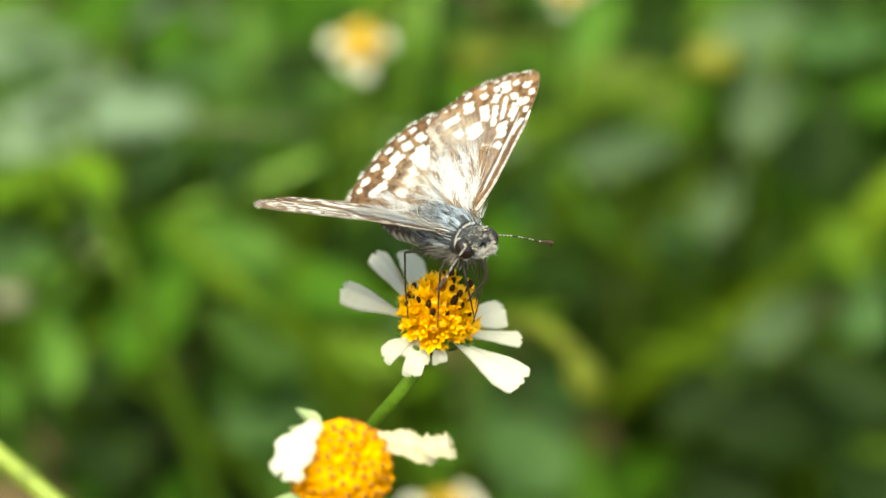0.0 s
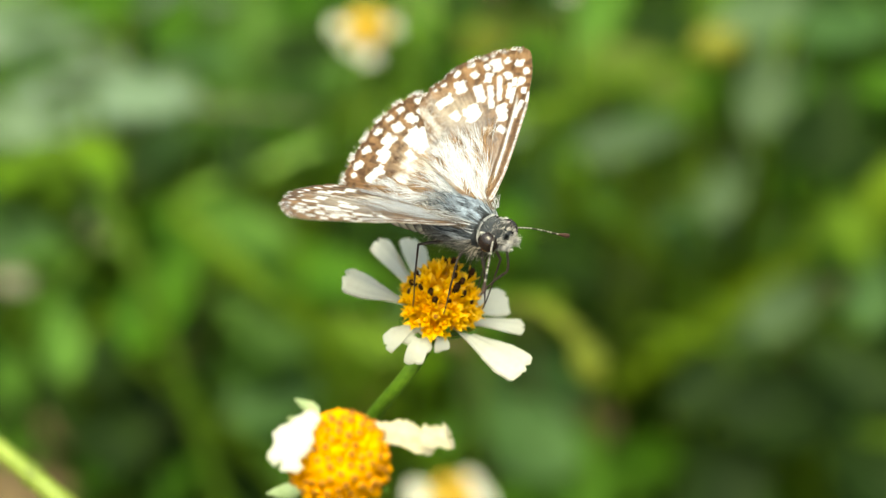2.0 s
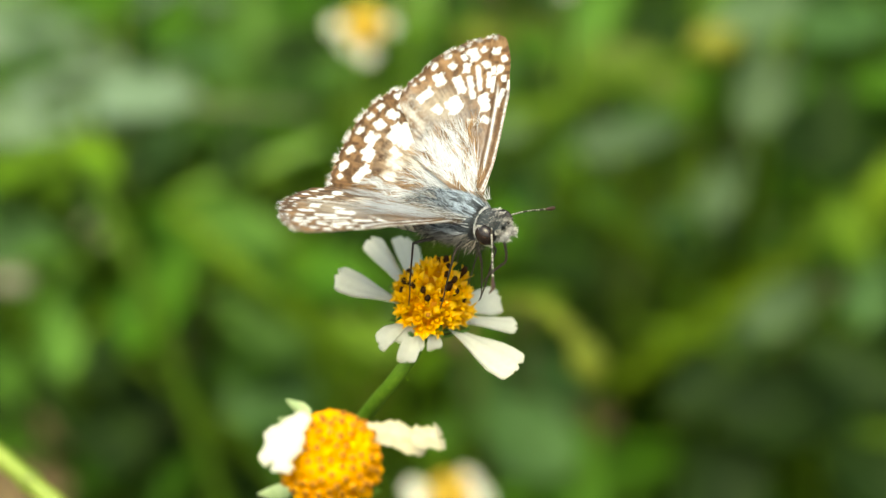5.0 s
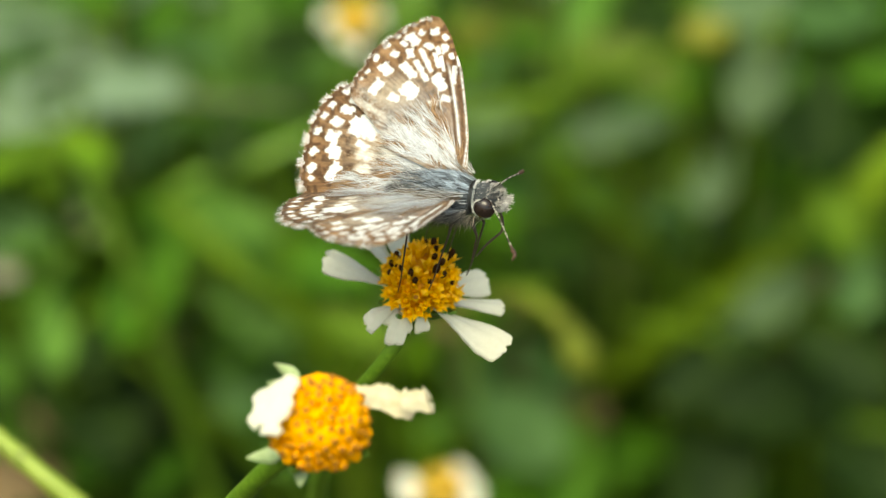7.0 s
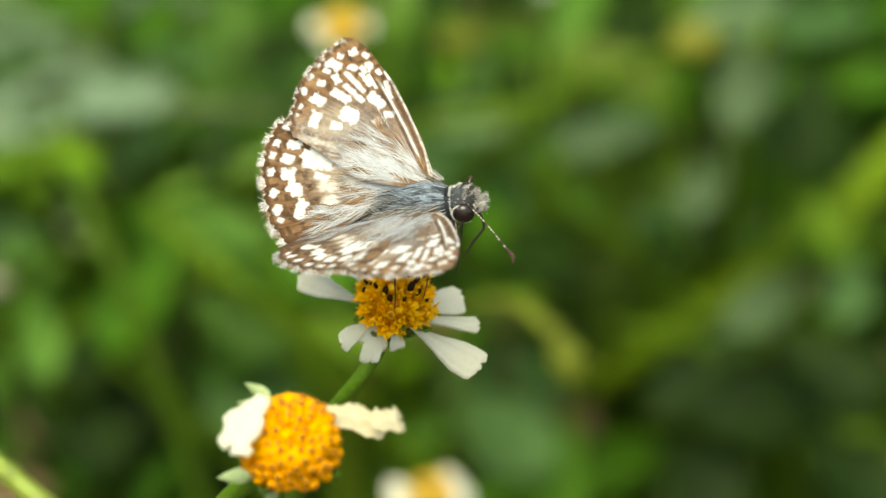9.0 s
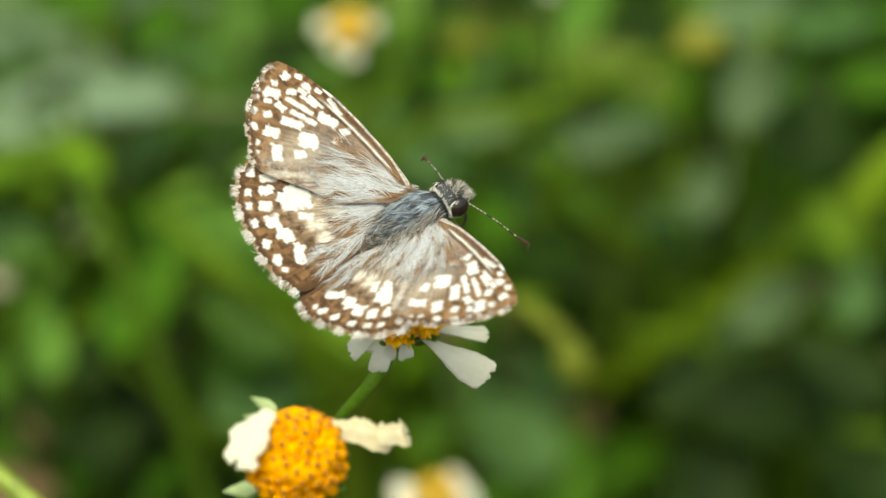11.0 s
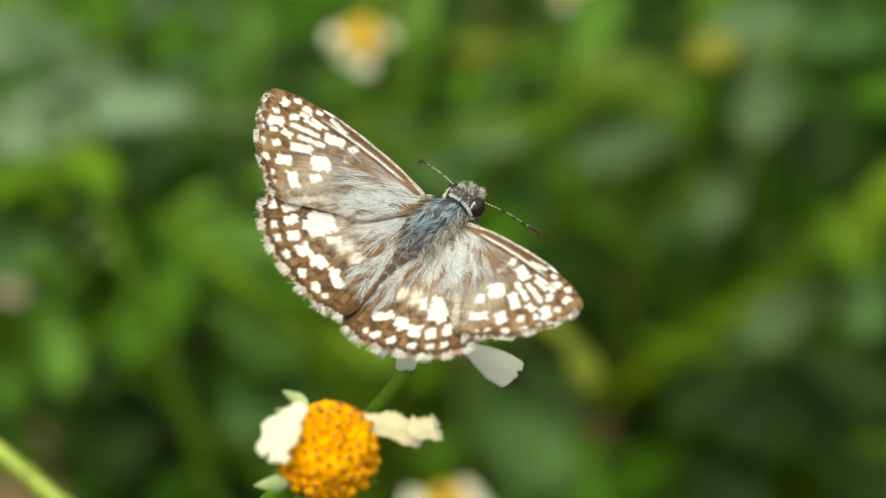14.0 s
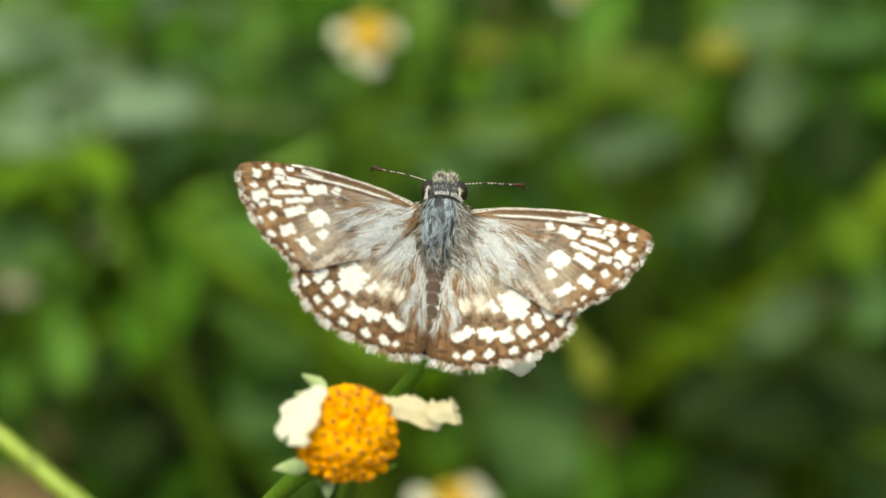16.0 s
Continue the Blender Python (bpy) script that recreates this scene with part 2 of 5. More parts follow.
# ---- background plants ----
def weed(place, label, leaves, stem_mat, seed, category="weed"):
    """A weed rooted at place: a stem and leaves. leaves: bearing, height (mrad), distance, length, width (mm), turn in the
    picture plane (degrees), lean away, material."""
    root = thing("weed_plant", place, label, category, "weeds behind the flower")
    rnd = random.Random(seed)
    tops = []
    for i, (a, b, d, ln, wd, turn, lean, mat) in enumerate(leaves):
        mid = view(a, b, d)
        ax = RIGHT * math.cos(radians(turn)) + UP * math.sin(radians(turn)) + AHEAD * lean
        ax.normalize()
        face = Vector((0, 0, 1)) * 0.75 - AHEAD * 0.8 + Vector((rnd.uniform(-0.25, 0.25), rnd.uniform(-0.2, 0.2), 0))
        base = mid - ax * ln * MM * 0.5
        v, f = leaf_blade(ln * MM, wd * MM, 0.12, rnd.uniform(0.08, 0.25), rnd.randint(7, 11), seed * 31 + i)
        ob = part("leaf", mesh_of("leaf", v, f, mat), root, m=Matrix.Translation(-Vector(place)) @ frame_of(ax, face, base))
        tops.append((base, d))
    top = max((t[0] for t in tops), key=lambda p: p.z)
    low = Vector(place)
    behind = AHEAD * 0.03
    line = [low - low, (low.lerp(top, 0.4) + behind - low), (low.lerp(top, 0.75) + behind - low), top + behind * 0.3 - low]
    v, f = tube(line, [0.0028, 0.0022, 0.0018, 0.0012], 8, 6)
    part("stem", mesh_of("stem", v, f, stem_mat), root)
    for base, d in tops:
        t = min(1.0, max(0.1, (base.z - 0.03) / max(top.z, 0.05)))
        joint = low.lerp(top, t * 0.95) + behind * 0.9
        v, f = tube([joint - low, joint.lerp(base, 0.5) + Vector((0, 0, 0.006)) - low, base - low], [0.0012, 0.0009, 0.0007], 6, 4)
        part("leaf_stalk", mesh_of("leaf_stalk", v, f, stem_mat), root)
    return root


def below(p, push=0.0):
    """The place on the ground under p."""
    return Vector((p.x, p.y + push, -0.01))


# D leaves fill the dark gaps, with the shade there painted into their colour
B, M_, D, P_, T_ = LEAF_BRIGHT, LEAF_MID, LEAF_SHADE, LEAF_PALE, LEAF_TEAL
weed(below(view(-124.6, 49.4, 520), 0.05), "leafy weed with pale bluish-green toothed leaves, sky sheen in their colour", [
    (-113, 47, 580, 46, 17, 178, 0.25, P_), (-122, 40, 560, 34, 11, 184, 0.25, P_), (-100, 56, 640, 32, 15, 20, 0.25, P_), (-119, 34, 640, 34, 12, 175, 0.25, LEAF_GREY), (-91, 47, 535, 20, 10, 8, 0.25, P_), (-127, 69, 560, 26, 13, 15, 0.2, P_), (-86, 33, 560, 18, 11, 40, 0.3, T_),
    (-81, 77, 600, 23, 6, 5, 0.2, P_), (-88, 68, 560, 17, 9, 60, 0.2, D), (-116, 29, 520, 14, 8, 195, 0.2, LEAF_OLIVE), (-126, 28, 515, 10, 6, 40, 0.2, B), (-108, 27, 515, 10, 6, 150, 0.2, B), (-120, 23, 520, 9, 6, 90, 0.2, B), (-132, 23, 515, 9, 6, 20, 0.2, B), (-99, 25, 530, 11, 7, 120, 0.2, D)], STEM_OLIVE, 1)
weed(below(view(-59.9, 56.4, 600), 0.04), "green weed with broad soft leaves", [
    (-60, 66, 600, 24, 15, 80, 0.3, LEAF_SOFT), (-49, 51, 620, 24, 13, 0, 0.2, T_), (-53, 37, 560, 29, 7, 2, 0.2, M_),
    (-72, 44, 620, 22, 12, 160, 0.3, M_), (-51, 43, 570, 25, 12, 10, 0.2, LEAF_SOFT), (-27, 44, 570, 16, 12, 100, 0.2, LEAF_OLIVE)], STEM_GREEN, 2)
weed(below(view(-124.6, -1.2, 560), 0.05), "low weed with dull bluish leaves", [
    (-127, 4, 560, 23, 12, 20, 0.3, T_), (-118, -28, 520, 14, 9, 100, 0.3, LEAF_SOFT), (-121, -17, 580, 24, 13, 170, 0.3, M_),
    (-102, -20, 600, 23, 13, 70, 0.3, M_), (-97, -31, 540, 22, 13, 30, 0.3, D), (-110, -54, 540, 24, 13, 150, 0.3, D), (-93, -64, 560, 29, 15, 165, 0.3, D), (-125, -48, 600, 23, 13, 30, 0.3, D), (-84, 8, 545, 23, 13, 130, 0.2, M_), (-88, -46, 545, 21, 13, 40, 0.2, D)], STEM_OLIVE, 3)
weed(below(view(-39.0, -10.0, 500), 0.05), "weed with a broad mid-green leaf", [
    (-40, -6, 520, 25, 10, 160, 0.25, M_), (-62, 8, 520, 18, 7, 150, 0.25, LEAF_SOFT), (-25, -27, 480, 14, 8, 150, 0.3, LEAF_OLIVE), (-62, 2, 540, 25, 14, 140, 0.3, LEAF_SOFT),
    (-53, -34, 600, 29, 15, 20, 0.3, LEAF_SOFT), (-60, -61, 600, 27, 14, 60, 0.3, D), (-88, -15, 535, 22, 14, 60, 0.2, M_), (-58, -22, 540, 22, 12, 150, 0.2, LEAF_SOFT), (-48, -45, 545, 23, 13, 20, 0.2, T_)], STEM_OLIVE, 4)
weed(below(view(95.6, 51.2, 500), 0.06), "tall weed with large pale leaves", [
    (102, 73, 540, 22, 12, 15, 0.3, LEAF_GREY), (102, 54, 520, 23, 12, 75, 0.3, LEAF_GREY), (20, 39, 540, 22, 8, 6, 0.2, LEAF_GREY), (120, 40, 550, 22, 13, 80, 0.3, D), (27, 65, 600, 21, 12, 20, 0.2, LEAF_DULL), (48, 72, 590, 21, 10, 60, 0.2, LEAF_SOFT), (59, 56, 570, 22, 12, 150, 0.2, LEAF_DULL), (33, 36, 590, 25, 15, 60, 0.2, LEAF_SOFT), (41, 55, 620, 26, 14, 10, 0.2, LEAF_OLIVE), (59, 35, 560, 22, 11, 18, 0.3, LEAF_GREY), (88, 20, 560, 17, 9, 60, 0.3, LEAF_GREY), (84, 10, 570, 16, 8, 100, 0.3, T_), (77, 8, 560, 16, 9, 20, 0.3, T_),
    (126, 70, 510, 20, 10, 10, 0.3, T_), (71, 48, 600, 25, 13, 40, 0.3, M_)], STEM_OLIVE, 5)
# the D leaves here darken the lower right by colour, as painted shade
weed(below(view(118.3, -20.4, 540), 0.05), "weed with grey-green leaves, others near-black for shade", [
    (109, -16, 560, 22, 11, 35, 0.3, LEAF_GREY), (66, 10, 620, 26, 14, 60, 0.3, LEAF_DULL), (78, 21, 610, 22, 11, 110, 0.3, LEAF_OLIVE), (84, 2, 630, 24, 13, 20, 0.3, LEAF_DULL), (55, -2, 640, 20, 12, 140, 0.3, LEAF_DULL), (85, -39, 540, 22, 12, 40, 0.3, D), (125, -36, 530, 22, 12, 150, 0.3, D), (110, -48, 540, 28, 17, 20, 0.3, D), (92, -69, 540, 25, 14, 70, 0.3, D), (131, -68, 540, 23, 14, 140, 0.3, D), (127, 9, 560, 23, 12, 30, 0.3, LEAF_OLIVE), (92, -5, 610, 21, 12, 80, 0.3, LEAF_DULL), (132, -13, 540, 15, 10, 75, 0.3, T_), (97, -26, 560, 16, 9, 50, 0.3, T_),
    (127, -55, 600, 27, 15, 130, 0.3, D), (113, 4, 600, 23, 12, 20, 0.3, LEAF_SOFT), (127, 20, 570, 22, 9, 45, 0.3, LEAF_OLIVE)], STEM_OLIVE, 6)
weed(below(view(48.4, -62.4, 560), 0.05), "low green weed, darkest leaf toned for shade", [
    (62, -66, 580, 26, 13, 20, 0.3, M_), (22, -55, 560, 27, 16, 140, 0.3, T_), (43, -71, 560, 23, 12, 80, 0.3, M_),
    (89, -62, 600, 27, 16, 60, 0.3, D), (54, 2, 600, 25, 12, 100, 0.3, LEAF_DULL), (36, 20, 620, 26, 14, 30, 0.3, LEAF_SOFT), (62, -17, 620, 22, 12, 30, 0.3, LEAF_DULL), (31, -59, 590, 25, 15, 60, 0.3, LEAF_GREY), (40, 2, 620, 28, 17, 40, 0.3, LEAF_SOFT), (55, -17, 610, 25, 16, 120, 0.3, LEAF_DULL), (41, -34, 610, 23, 15, 20, 0.3, LEAF_SOFT)], STEM_OLIVE, 7)


def rod(name, label, category, points, radii, mat, group=""):
    """A single bending stem from the soil."""
    pts = [Vector(p) for p in points]
    root = pts[-1]
    ob = thing(name, root, label, category, group)
    v, f = tube([p - root for p in pts], radii, 10, 8)
    part("stem", mesh_of("stem", v, f, mat), ob)
    line = smooth_line([p - root for p in pts], 8)
    for q in (0.3, 0.62):
        i = int(q * (len(line) - 1))
        r = float(np.interp(q, np.linspace(0, 1, len(radii)), radii))
        v, f = blob((0, 0, 0), (r * 1.3, r * 1.25, r * 1.25), 8, 10, 0.1)
        part("node", mesh_of("node", v, f, mat), ob, "swollen joint", frame_of(line[i + 1] - line[i - 1], (0.1, 0.9, 0.3), line[i]))
    return ob


def bud_on(ob, place, size, mat, turn=0.0, label=""):
    v, f = blob((0, 0, 0), size, 10, 14, 0.25)
    part("bud", mesh_of("bud", v, f, mat), ob, label, Matrix.Translation(Vector(place) - ob.location) @ frame_of(RIGHT * math.cos(turn) + UP * math.sin(turn), -AHEAD))


rod("leaning_weed", "thick pale green weed stem leaning across", "stem", [view(155.0, 31.1, 560), view(109.6, -5.6, 570), view(74.6, -29.2, 580), view(46.7, -49.3, 600), below(view(8.2, -72.9, 640))],
    [0.0046, 0.0036, 0.0028, 0.002, 0.002], STEM_BRIGHT)
s = rod("seed_stalk", "yellow-green stalk drooping to a fat tip", "stalk", [view(45.3, -37.0, 430), view(41.4, -28.3, 430), view(32.7, -20.4, 432), view(22.2, -17.8, 440), below(view(11.7, -34.4, 520))],
        [0.0014, 0.0014, 0.0011, 0.0008, 0.0009], STALK_YELLOW)
bud_on(s, view(45.3, -36.2, 428), (0.0034, 0.0025, 0.0025), STALK_YELLOW, -1.0)
s = rod("budding_weed", "thin green stem ending in a yellow bud", "stem", [view(79.0, 60.3, 520), view(60.6, 52.9, 525), view(39.7, 43.3, 530), view(18.7, 25.0, 545), below(view(4.7, -10.0, 600))],
        [0.0012, 0.0013, 0.0014, 0.0015, 0.0018], STEM_OLIVE, "budding stems")
bud_on(s, view(84.7, 62.6, 518), (0.0042, 0.0029, 0.0029), BUD_YELLOW, 0.1)
s = rod("budding_weed", "thin green stem with a dull yellow bud", "stem", [view(12.6, 60.8, 560), view(10.8, 42.5, 565), view(8.2, 19.7, 580), below(view(4.7, -10.0, 620))],
        [0.0012, 0.0013, 0.0015, 0.0018], STEM_OLIVE, "budding stems")
bud_on(s, view(12.6, 63.1, 558), (0.0045, 0.003, 0.003), STALK_YELLOW, 0.0)
rod("tall_grass", "bright green upright grass stem", "stem", [view(-4.9, 87.9, 600), view(-7.9, 66.9, 600), view(-11.9, 42.5, 610), below(view(-14.5, 4.0, 640))], [0.0026, 0.0028, 0.0026, 0.0024], STEM_GREEN)
rod("leaning_weed", "yellowish weed stem leaning", "stem", [view(-108.9, 25.0, 500), view(-94.9, -6.5, 500), view(-79.2, -44.9, 510), below(view(-68.7, -79.9, 560))], [0.0012, 0.0014, 0.0014, 0.002], STEM_DULL)
rod("leaning_weed", "thin yellowish weed stem leaning", "stem", [view(-82.6, 11.0, 510), view(-61.7, -8.2, 510), view(-37.2, -27.4, 520), below(view(-23.2, -62.4, 580))], [0.0012, 0.0016, 0.0016, 0.002], STEM_OLIVE)
rod("leaning_weed", "thin pale green stem", "stem", [view(-37.2, 32.3, 540), view(-56.4, 24.1, 540), view(-77.4, 17.1, 545), below(view(-100.1, -10.0, 620))], [0.0008, 0.001, 0.001, 0.0016], STEM_GREEN)
rod("dry_stem", "thin pale dry stem lying across the leaves", "stem", [view(-40.0, 41.5, 545), view(-66.0, 43.0, 545), view(-92.0, 44.6, 550), view(-104.0, 40.0, 570), below(view(-112.0, 0.0, 640))], [0.0003, 0.0004, 0.0006, 0.0007, 0.0008], STEM_DRY)
rod("leaning_weed", "thin olive stem beside the buds", "stem", [view(41.4, 45.1, 520), view(22.2, 40.7, 520), view(3.0, 38.1, 530), below(view(-12.8, -6.5, 620))], [0.001, 0.0012, 0.0012, 0.0016], STEM_OLIVE)


def withered(place, size, mat, label, seed):
    """A shrivelled flower head on its own stalk."""
    root = below(Vector(place), 0.02)
    ob = thing("withered_head", root, label, "flower", "withered heads")
    v, f = blob((0, 0, 0), (size, size * 0.8, size * 0.7), 8, 12, 0.5)
    part("seed_head", mesh_of("seed_head", v, f, mat), ob, m=Matrix.Translation(Vector(place) - root))
    v, f = tube([Vector((0, 0, 0)), (Vector(place) - root) * 0.5 + Vector((0.004, 0.006, 0)), Vector(place) - root], [0.0012, 0.001, 0.0008], 6, 6)
    part("stem", mesh_of("stem", v, f, STEM_OLIVE), ob)


for i, (p, sz, mt, lb) in enumerate((
        (view(-108.5, 3.1, 560), 0.0034, PALE_DRY, "pale withered flower head"), (view(-132.4, -10.0, 560), 0.003, PALE_DRY, "pale withered flower head"),
        (view(-75.7, -12.6, 600), 0.0042, DRY, "brown withered flower head"), (view(-69.5, -52.8, 640), 0.005, DRY, "brown withered flower head"),
        (view(80.7, -1.2, 600), 0.0045, DRY, "brown withered flower head"), (view(90.3, 3.1, 600), 0.0045, DRY, "brown withered flower head"),
        (view(92.1, -34.4, 640), 0.006, DRY, "brown withered flower head"), (view(67.6, -25.7, 640), 0.0045, DRY, "brown withered flower head"),
        (view(121.8, -12.6, 560), 0.0025, DRY, "brown withered flower head"))):
    withered(p, sz, mt, lb, i)


def brown_patch_leaf(place, size, turn, label):
    """A dry brown leaf shape lying on low stems."""
    ob = thing("brown_patch_leaf", place, label, "leaf", "dead leaves")
    v, f = leaf_blade(size[0] * MM, size[1] * MM, 0.1, 0.3, 7, 3)
    m = frame_of(RIGHT * math.cos(turn) + UP * math.sin(turn) + AHEAD * 0.3, Vector((0, -0.5, 0.8)))
    part("blade", mesh_of("blade", v, f, DRY), ob, m=m @ Matrix.Translation((-size[0] * MM / 2, 0, 0)))
    drop = below(Vector(place), 0.01) - Vector(place)
    v, f = tube([Vector((0, 0, -0.002)), drop * 0.5 + Vector((0.004, 0.004, 0)), drop], [0.0006, 0.0008, 0.001], 6, 4)
    part("leaf_stalk", mesh_of("leaf_stalk", v, f, DRY), ob)


# the first is a leaf shape added in place of bare brown soil
for p, sz, tn in ((view(-133.3, -76.4, 520), (22, 14), 0.2), (view(83.3, -36.2, 640), (20, 10), 0.5), (view(72.0, -20.0, 610), (15, 8), 1.1), (view(106.9, -27.4, 630), (18, 9), 1.2), (view(93.8, 4.0, 640), (16, 9), 1.0), (view(-71.3, -27.4, 640), (16, 12), 0.8), (view(-68.7, -52.8, 640), (16, 12), 0.3)):
    brown_patch_leaf(p, sz, tn, "curled dry brown leaf shape filling a brown patch")


def undergrowth():
    """Countless low leaves and blades that cover the soil behind."""
    rnd = random.Random(7)
    # the near-black first set paints the shade low between the plants
    for name, mat, count, label in (("undergrowth", LEAF_SHADE, 380, "dense low leaves, near-black green for shade between plants"), ("undergrowth", LEAF_MID, 300, "dense green low leaves"), ("undergrowth", LEAF_BRIGHT, 130, "scattered yellow-green low leaves")):
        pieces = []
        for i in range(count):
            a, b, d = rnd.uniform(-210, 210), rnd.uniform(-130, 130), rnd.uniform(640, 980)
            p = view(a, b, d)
            # lighter leaves are dropped towards the right to imitate shade on that side
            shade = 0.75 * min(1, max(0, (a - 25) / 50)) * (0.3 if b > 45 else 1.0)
            if p.z < 0.01 or (mat is not LEAF_SHADE and rnd.random() < shade):
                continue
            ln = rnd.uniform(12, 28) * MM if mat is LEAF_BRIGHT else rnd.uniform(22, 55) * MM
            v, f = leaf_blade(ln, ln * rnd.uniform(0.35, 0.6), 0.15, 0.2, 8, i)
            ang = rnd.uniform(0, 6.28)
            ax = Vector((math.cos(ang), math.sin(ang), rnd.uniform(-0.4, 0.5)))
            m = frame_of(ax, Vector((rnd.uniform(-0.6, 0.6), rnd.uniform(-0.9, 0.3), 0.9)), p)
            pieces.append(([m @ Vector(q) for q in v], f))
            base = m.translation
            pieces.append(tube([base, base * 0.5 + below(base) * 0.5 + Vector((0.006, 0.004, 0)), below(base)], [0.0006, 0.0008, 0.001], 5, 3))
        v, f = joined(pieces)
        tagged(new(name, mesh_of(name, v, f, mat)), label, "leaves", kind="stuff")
    # small leaves on thin shoots between the weeds
    for name, mat, count, label in (("small_leaves", LEAF_SOFT, 70, "small soft green leaves on shoots"), ("small_leaves", LEAF_MID, 120, "small green leaves on shoots"),
                                    ("small_leaves", LEAF_SHADE, 120, "small leaves on shoots, near-black green for shaded gaps"), ("small_leaves", STEM_OLIVE, 70, "small olive leaves on shoots"), ("small_leaves", LEAF_BRIGHT, 55, "small yellow-green leaves on shoots"),
                                    ("small_leaves", LEAF_TEAL, 60, "small dull bluish leaves on shoots"), ("dry_leaves", DRY, 40, "small dry brown leaves on shoots")):
        pieces = []
        for i in range(count):
            a, b, d = rnd.uniform(-150, 150), rnd.uniform(-90, 85), rnd.uniform(540, 690)
            # half the lighter leaves are left out at right, again as imitated shade
            if mat is not LEAF_SHADE and a > 30 and rnd.random() < 0.5:
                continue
            p = view(a, b, d)
            ln = (rnd.uniform(5, 11) if mat in (LEAF_BRIGHT, DRY) else rnd.uniform(9, 22)) * MM
            if mat in (LEAF_BRIGHT, DRY, LEAF_TEAL) and ((a < -75 and b > 20) or (a > 60 and b > 0)):
                continue
            v, f = leaf_blade(ln, ln * rnd.uniform(0.3, 0.65), 0.15, 0.2, 6, i)
            ang = rnd.uniform(0, 6.28)
            m = frame_of((math.cos(ang), math.sin(ang), rnd.uniform(-0.5, 0.5)), (rnd.uniform(-0.6, 0.6), rnd.uniform(-0.9, 0.3), 0.9), p)
            pieces.append(([m @ Vector(q) for q in v], f))
            pieces.append(tube([p, p * 0.5 + below(p) * 0.5 + Vector((0.006, 0.008, 0)), below(p, 0.01)], [0.0004, 0.0005, 0.0007], 5, 3))
        v, f = joined(pieces)
        tagged(new(name, mesh_of(name, v, f, mat)), label, "leaves", kind="stuff")


undergrowth()


# ---- flowers ----
def floret_mesh(mat, big=1.0):
    """A small tube that opens in five pointed lobes."""
    verts, faces = [], []
    for r, z in ((0.24, 0.0), (0.30, 0.7), (0.42, 1.1)):
        verts += [(r * math.cos(k * math.pi / 5), r * math.sin(k * math.pi / 5), z) for k in range(10)]
    for i in range(2):
        faces += [(i * 10 + k, i * 10 + (k + 1) % 10, i * 10 + 10 + (k + 1) % 10, i * 10 + 10 + k) for k in range(10)]
    for k in range(0, 10, 2):
        a = (k + 1) * math.pi / 5
        verts.append(((0.62 + 0.1 * (k % 4)) * math.cos(a), (0.62 + 0.1 * (k % 4)) * math.sin(a), 1.35 + 0.1 * (k % 3)))
        faces.append((20 + k, 20 + (k + 1) % 10, len(verts) - 1))
        faces.append((20 + (k + 1) % 10, 20 + (k + 2) % 10, len(verts) - 1))
    v, f = tube([(0, 0, 0.5), (0, 0, 0.95), (0.04, 0, 1.2)], [0.3, 0.24, 0.05], 5, 1)
    verts, faces = joined([(verts, faces), (v, f)])
    return mesh_of("floret", [(x * MM * big, y * MM * big, z * MM * big) for x, y, z in verts], faces, mat, False)


def anther_mesh():
    v, f = tube([(0, 0, 0.2), (0, 0, 0.6), (0.03, 0, 0.95), (0.05, 0.02, 1.2)], [0.18, 0.24, 0.27, 0.2], 6, 1)
    return mesh_of("anther", [q * MM for q in v], f, ANTHER)


def bud_mesh(mat, smooth=False):
    """A closed floret: a small five-sided knob."""
    v, f = tube([(0, 0, 0), (0, 0, 0.35), (0, 0, 0.7), (0, 0, 0.85)], [0.3, 0.42, 0.33, 0.06], 5, 1)
    return mesh_of("floret", [q * MM for q in v], f, mat, smooth)


def pip_mesh():
    v, f = tube([(0, 0, 0), (0, 0, 0.15), (0, 0, 0.22)], [0.16, 0.185, 0.09], 6, 1)
    return mesh_of("anther", [q * MM for q in v], f, PIP)


FLORET_MESH, ANTHER_MESH, BUD_MESH, BUD_MESH_2, PIP_MESH = floret_mesh(FLORET), anther_mesh(), bud_mesh(FLORET), bud_mesh(DISC_ORANGE), pip_mesh()
PALE_MESH, PALE_BUD = floret_mesh(FLORET_PALE), bud_mesh(FLORET_PALE)
DEEP_MESH, DEEP_BUD = floret_mesh(FLORET_DEEP), bud_mesh(FLORET_DEEP, True)


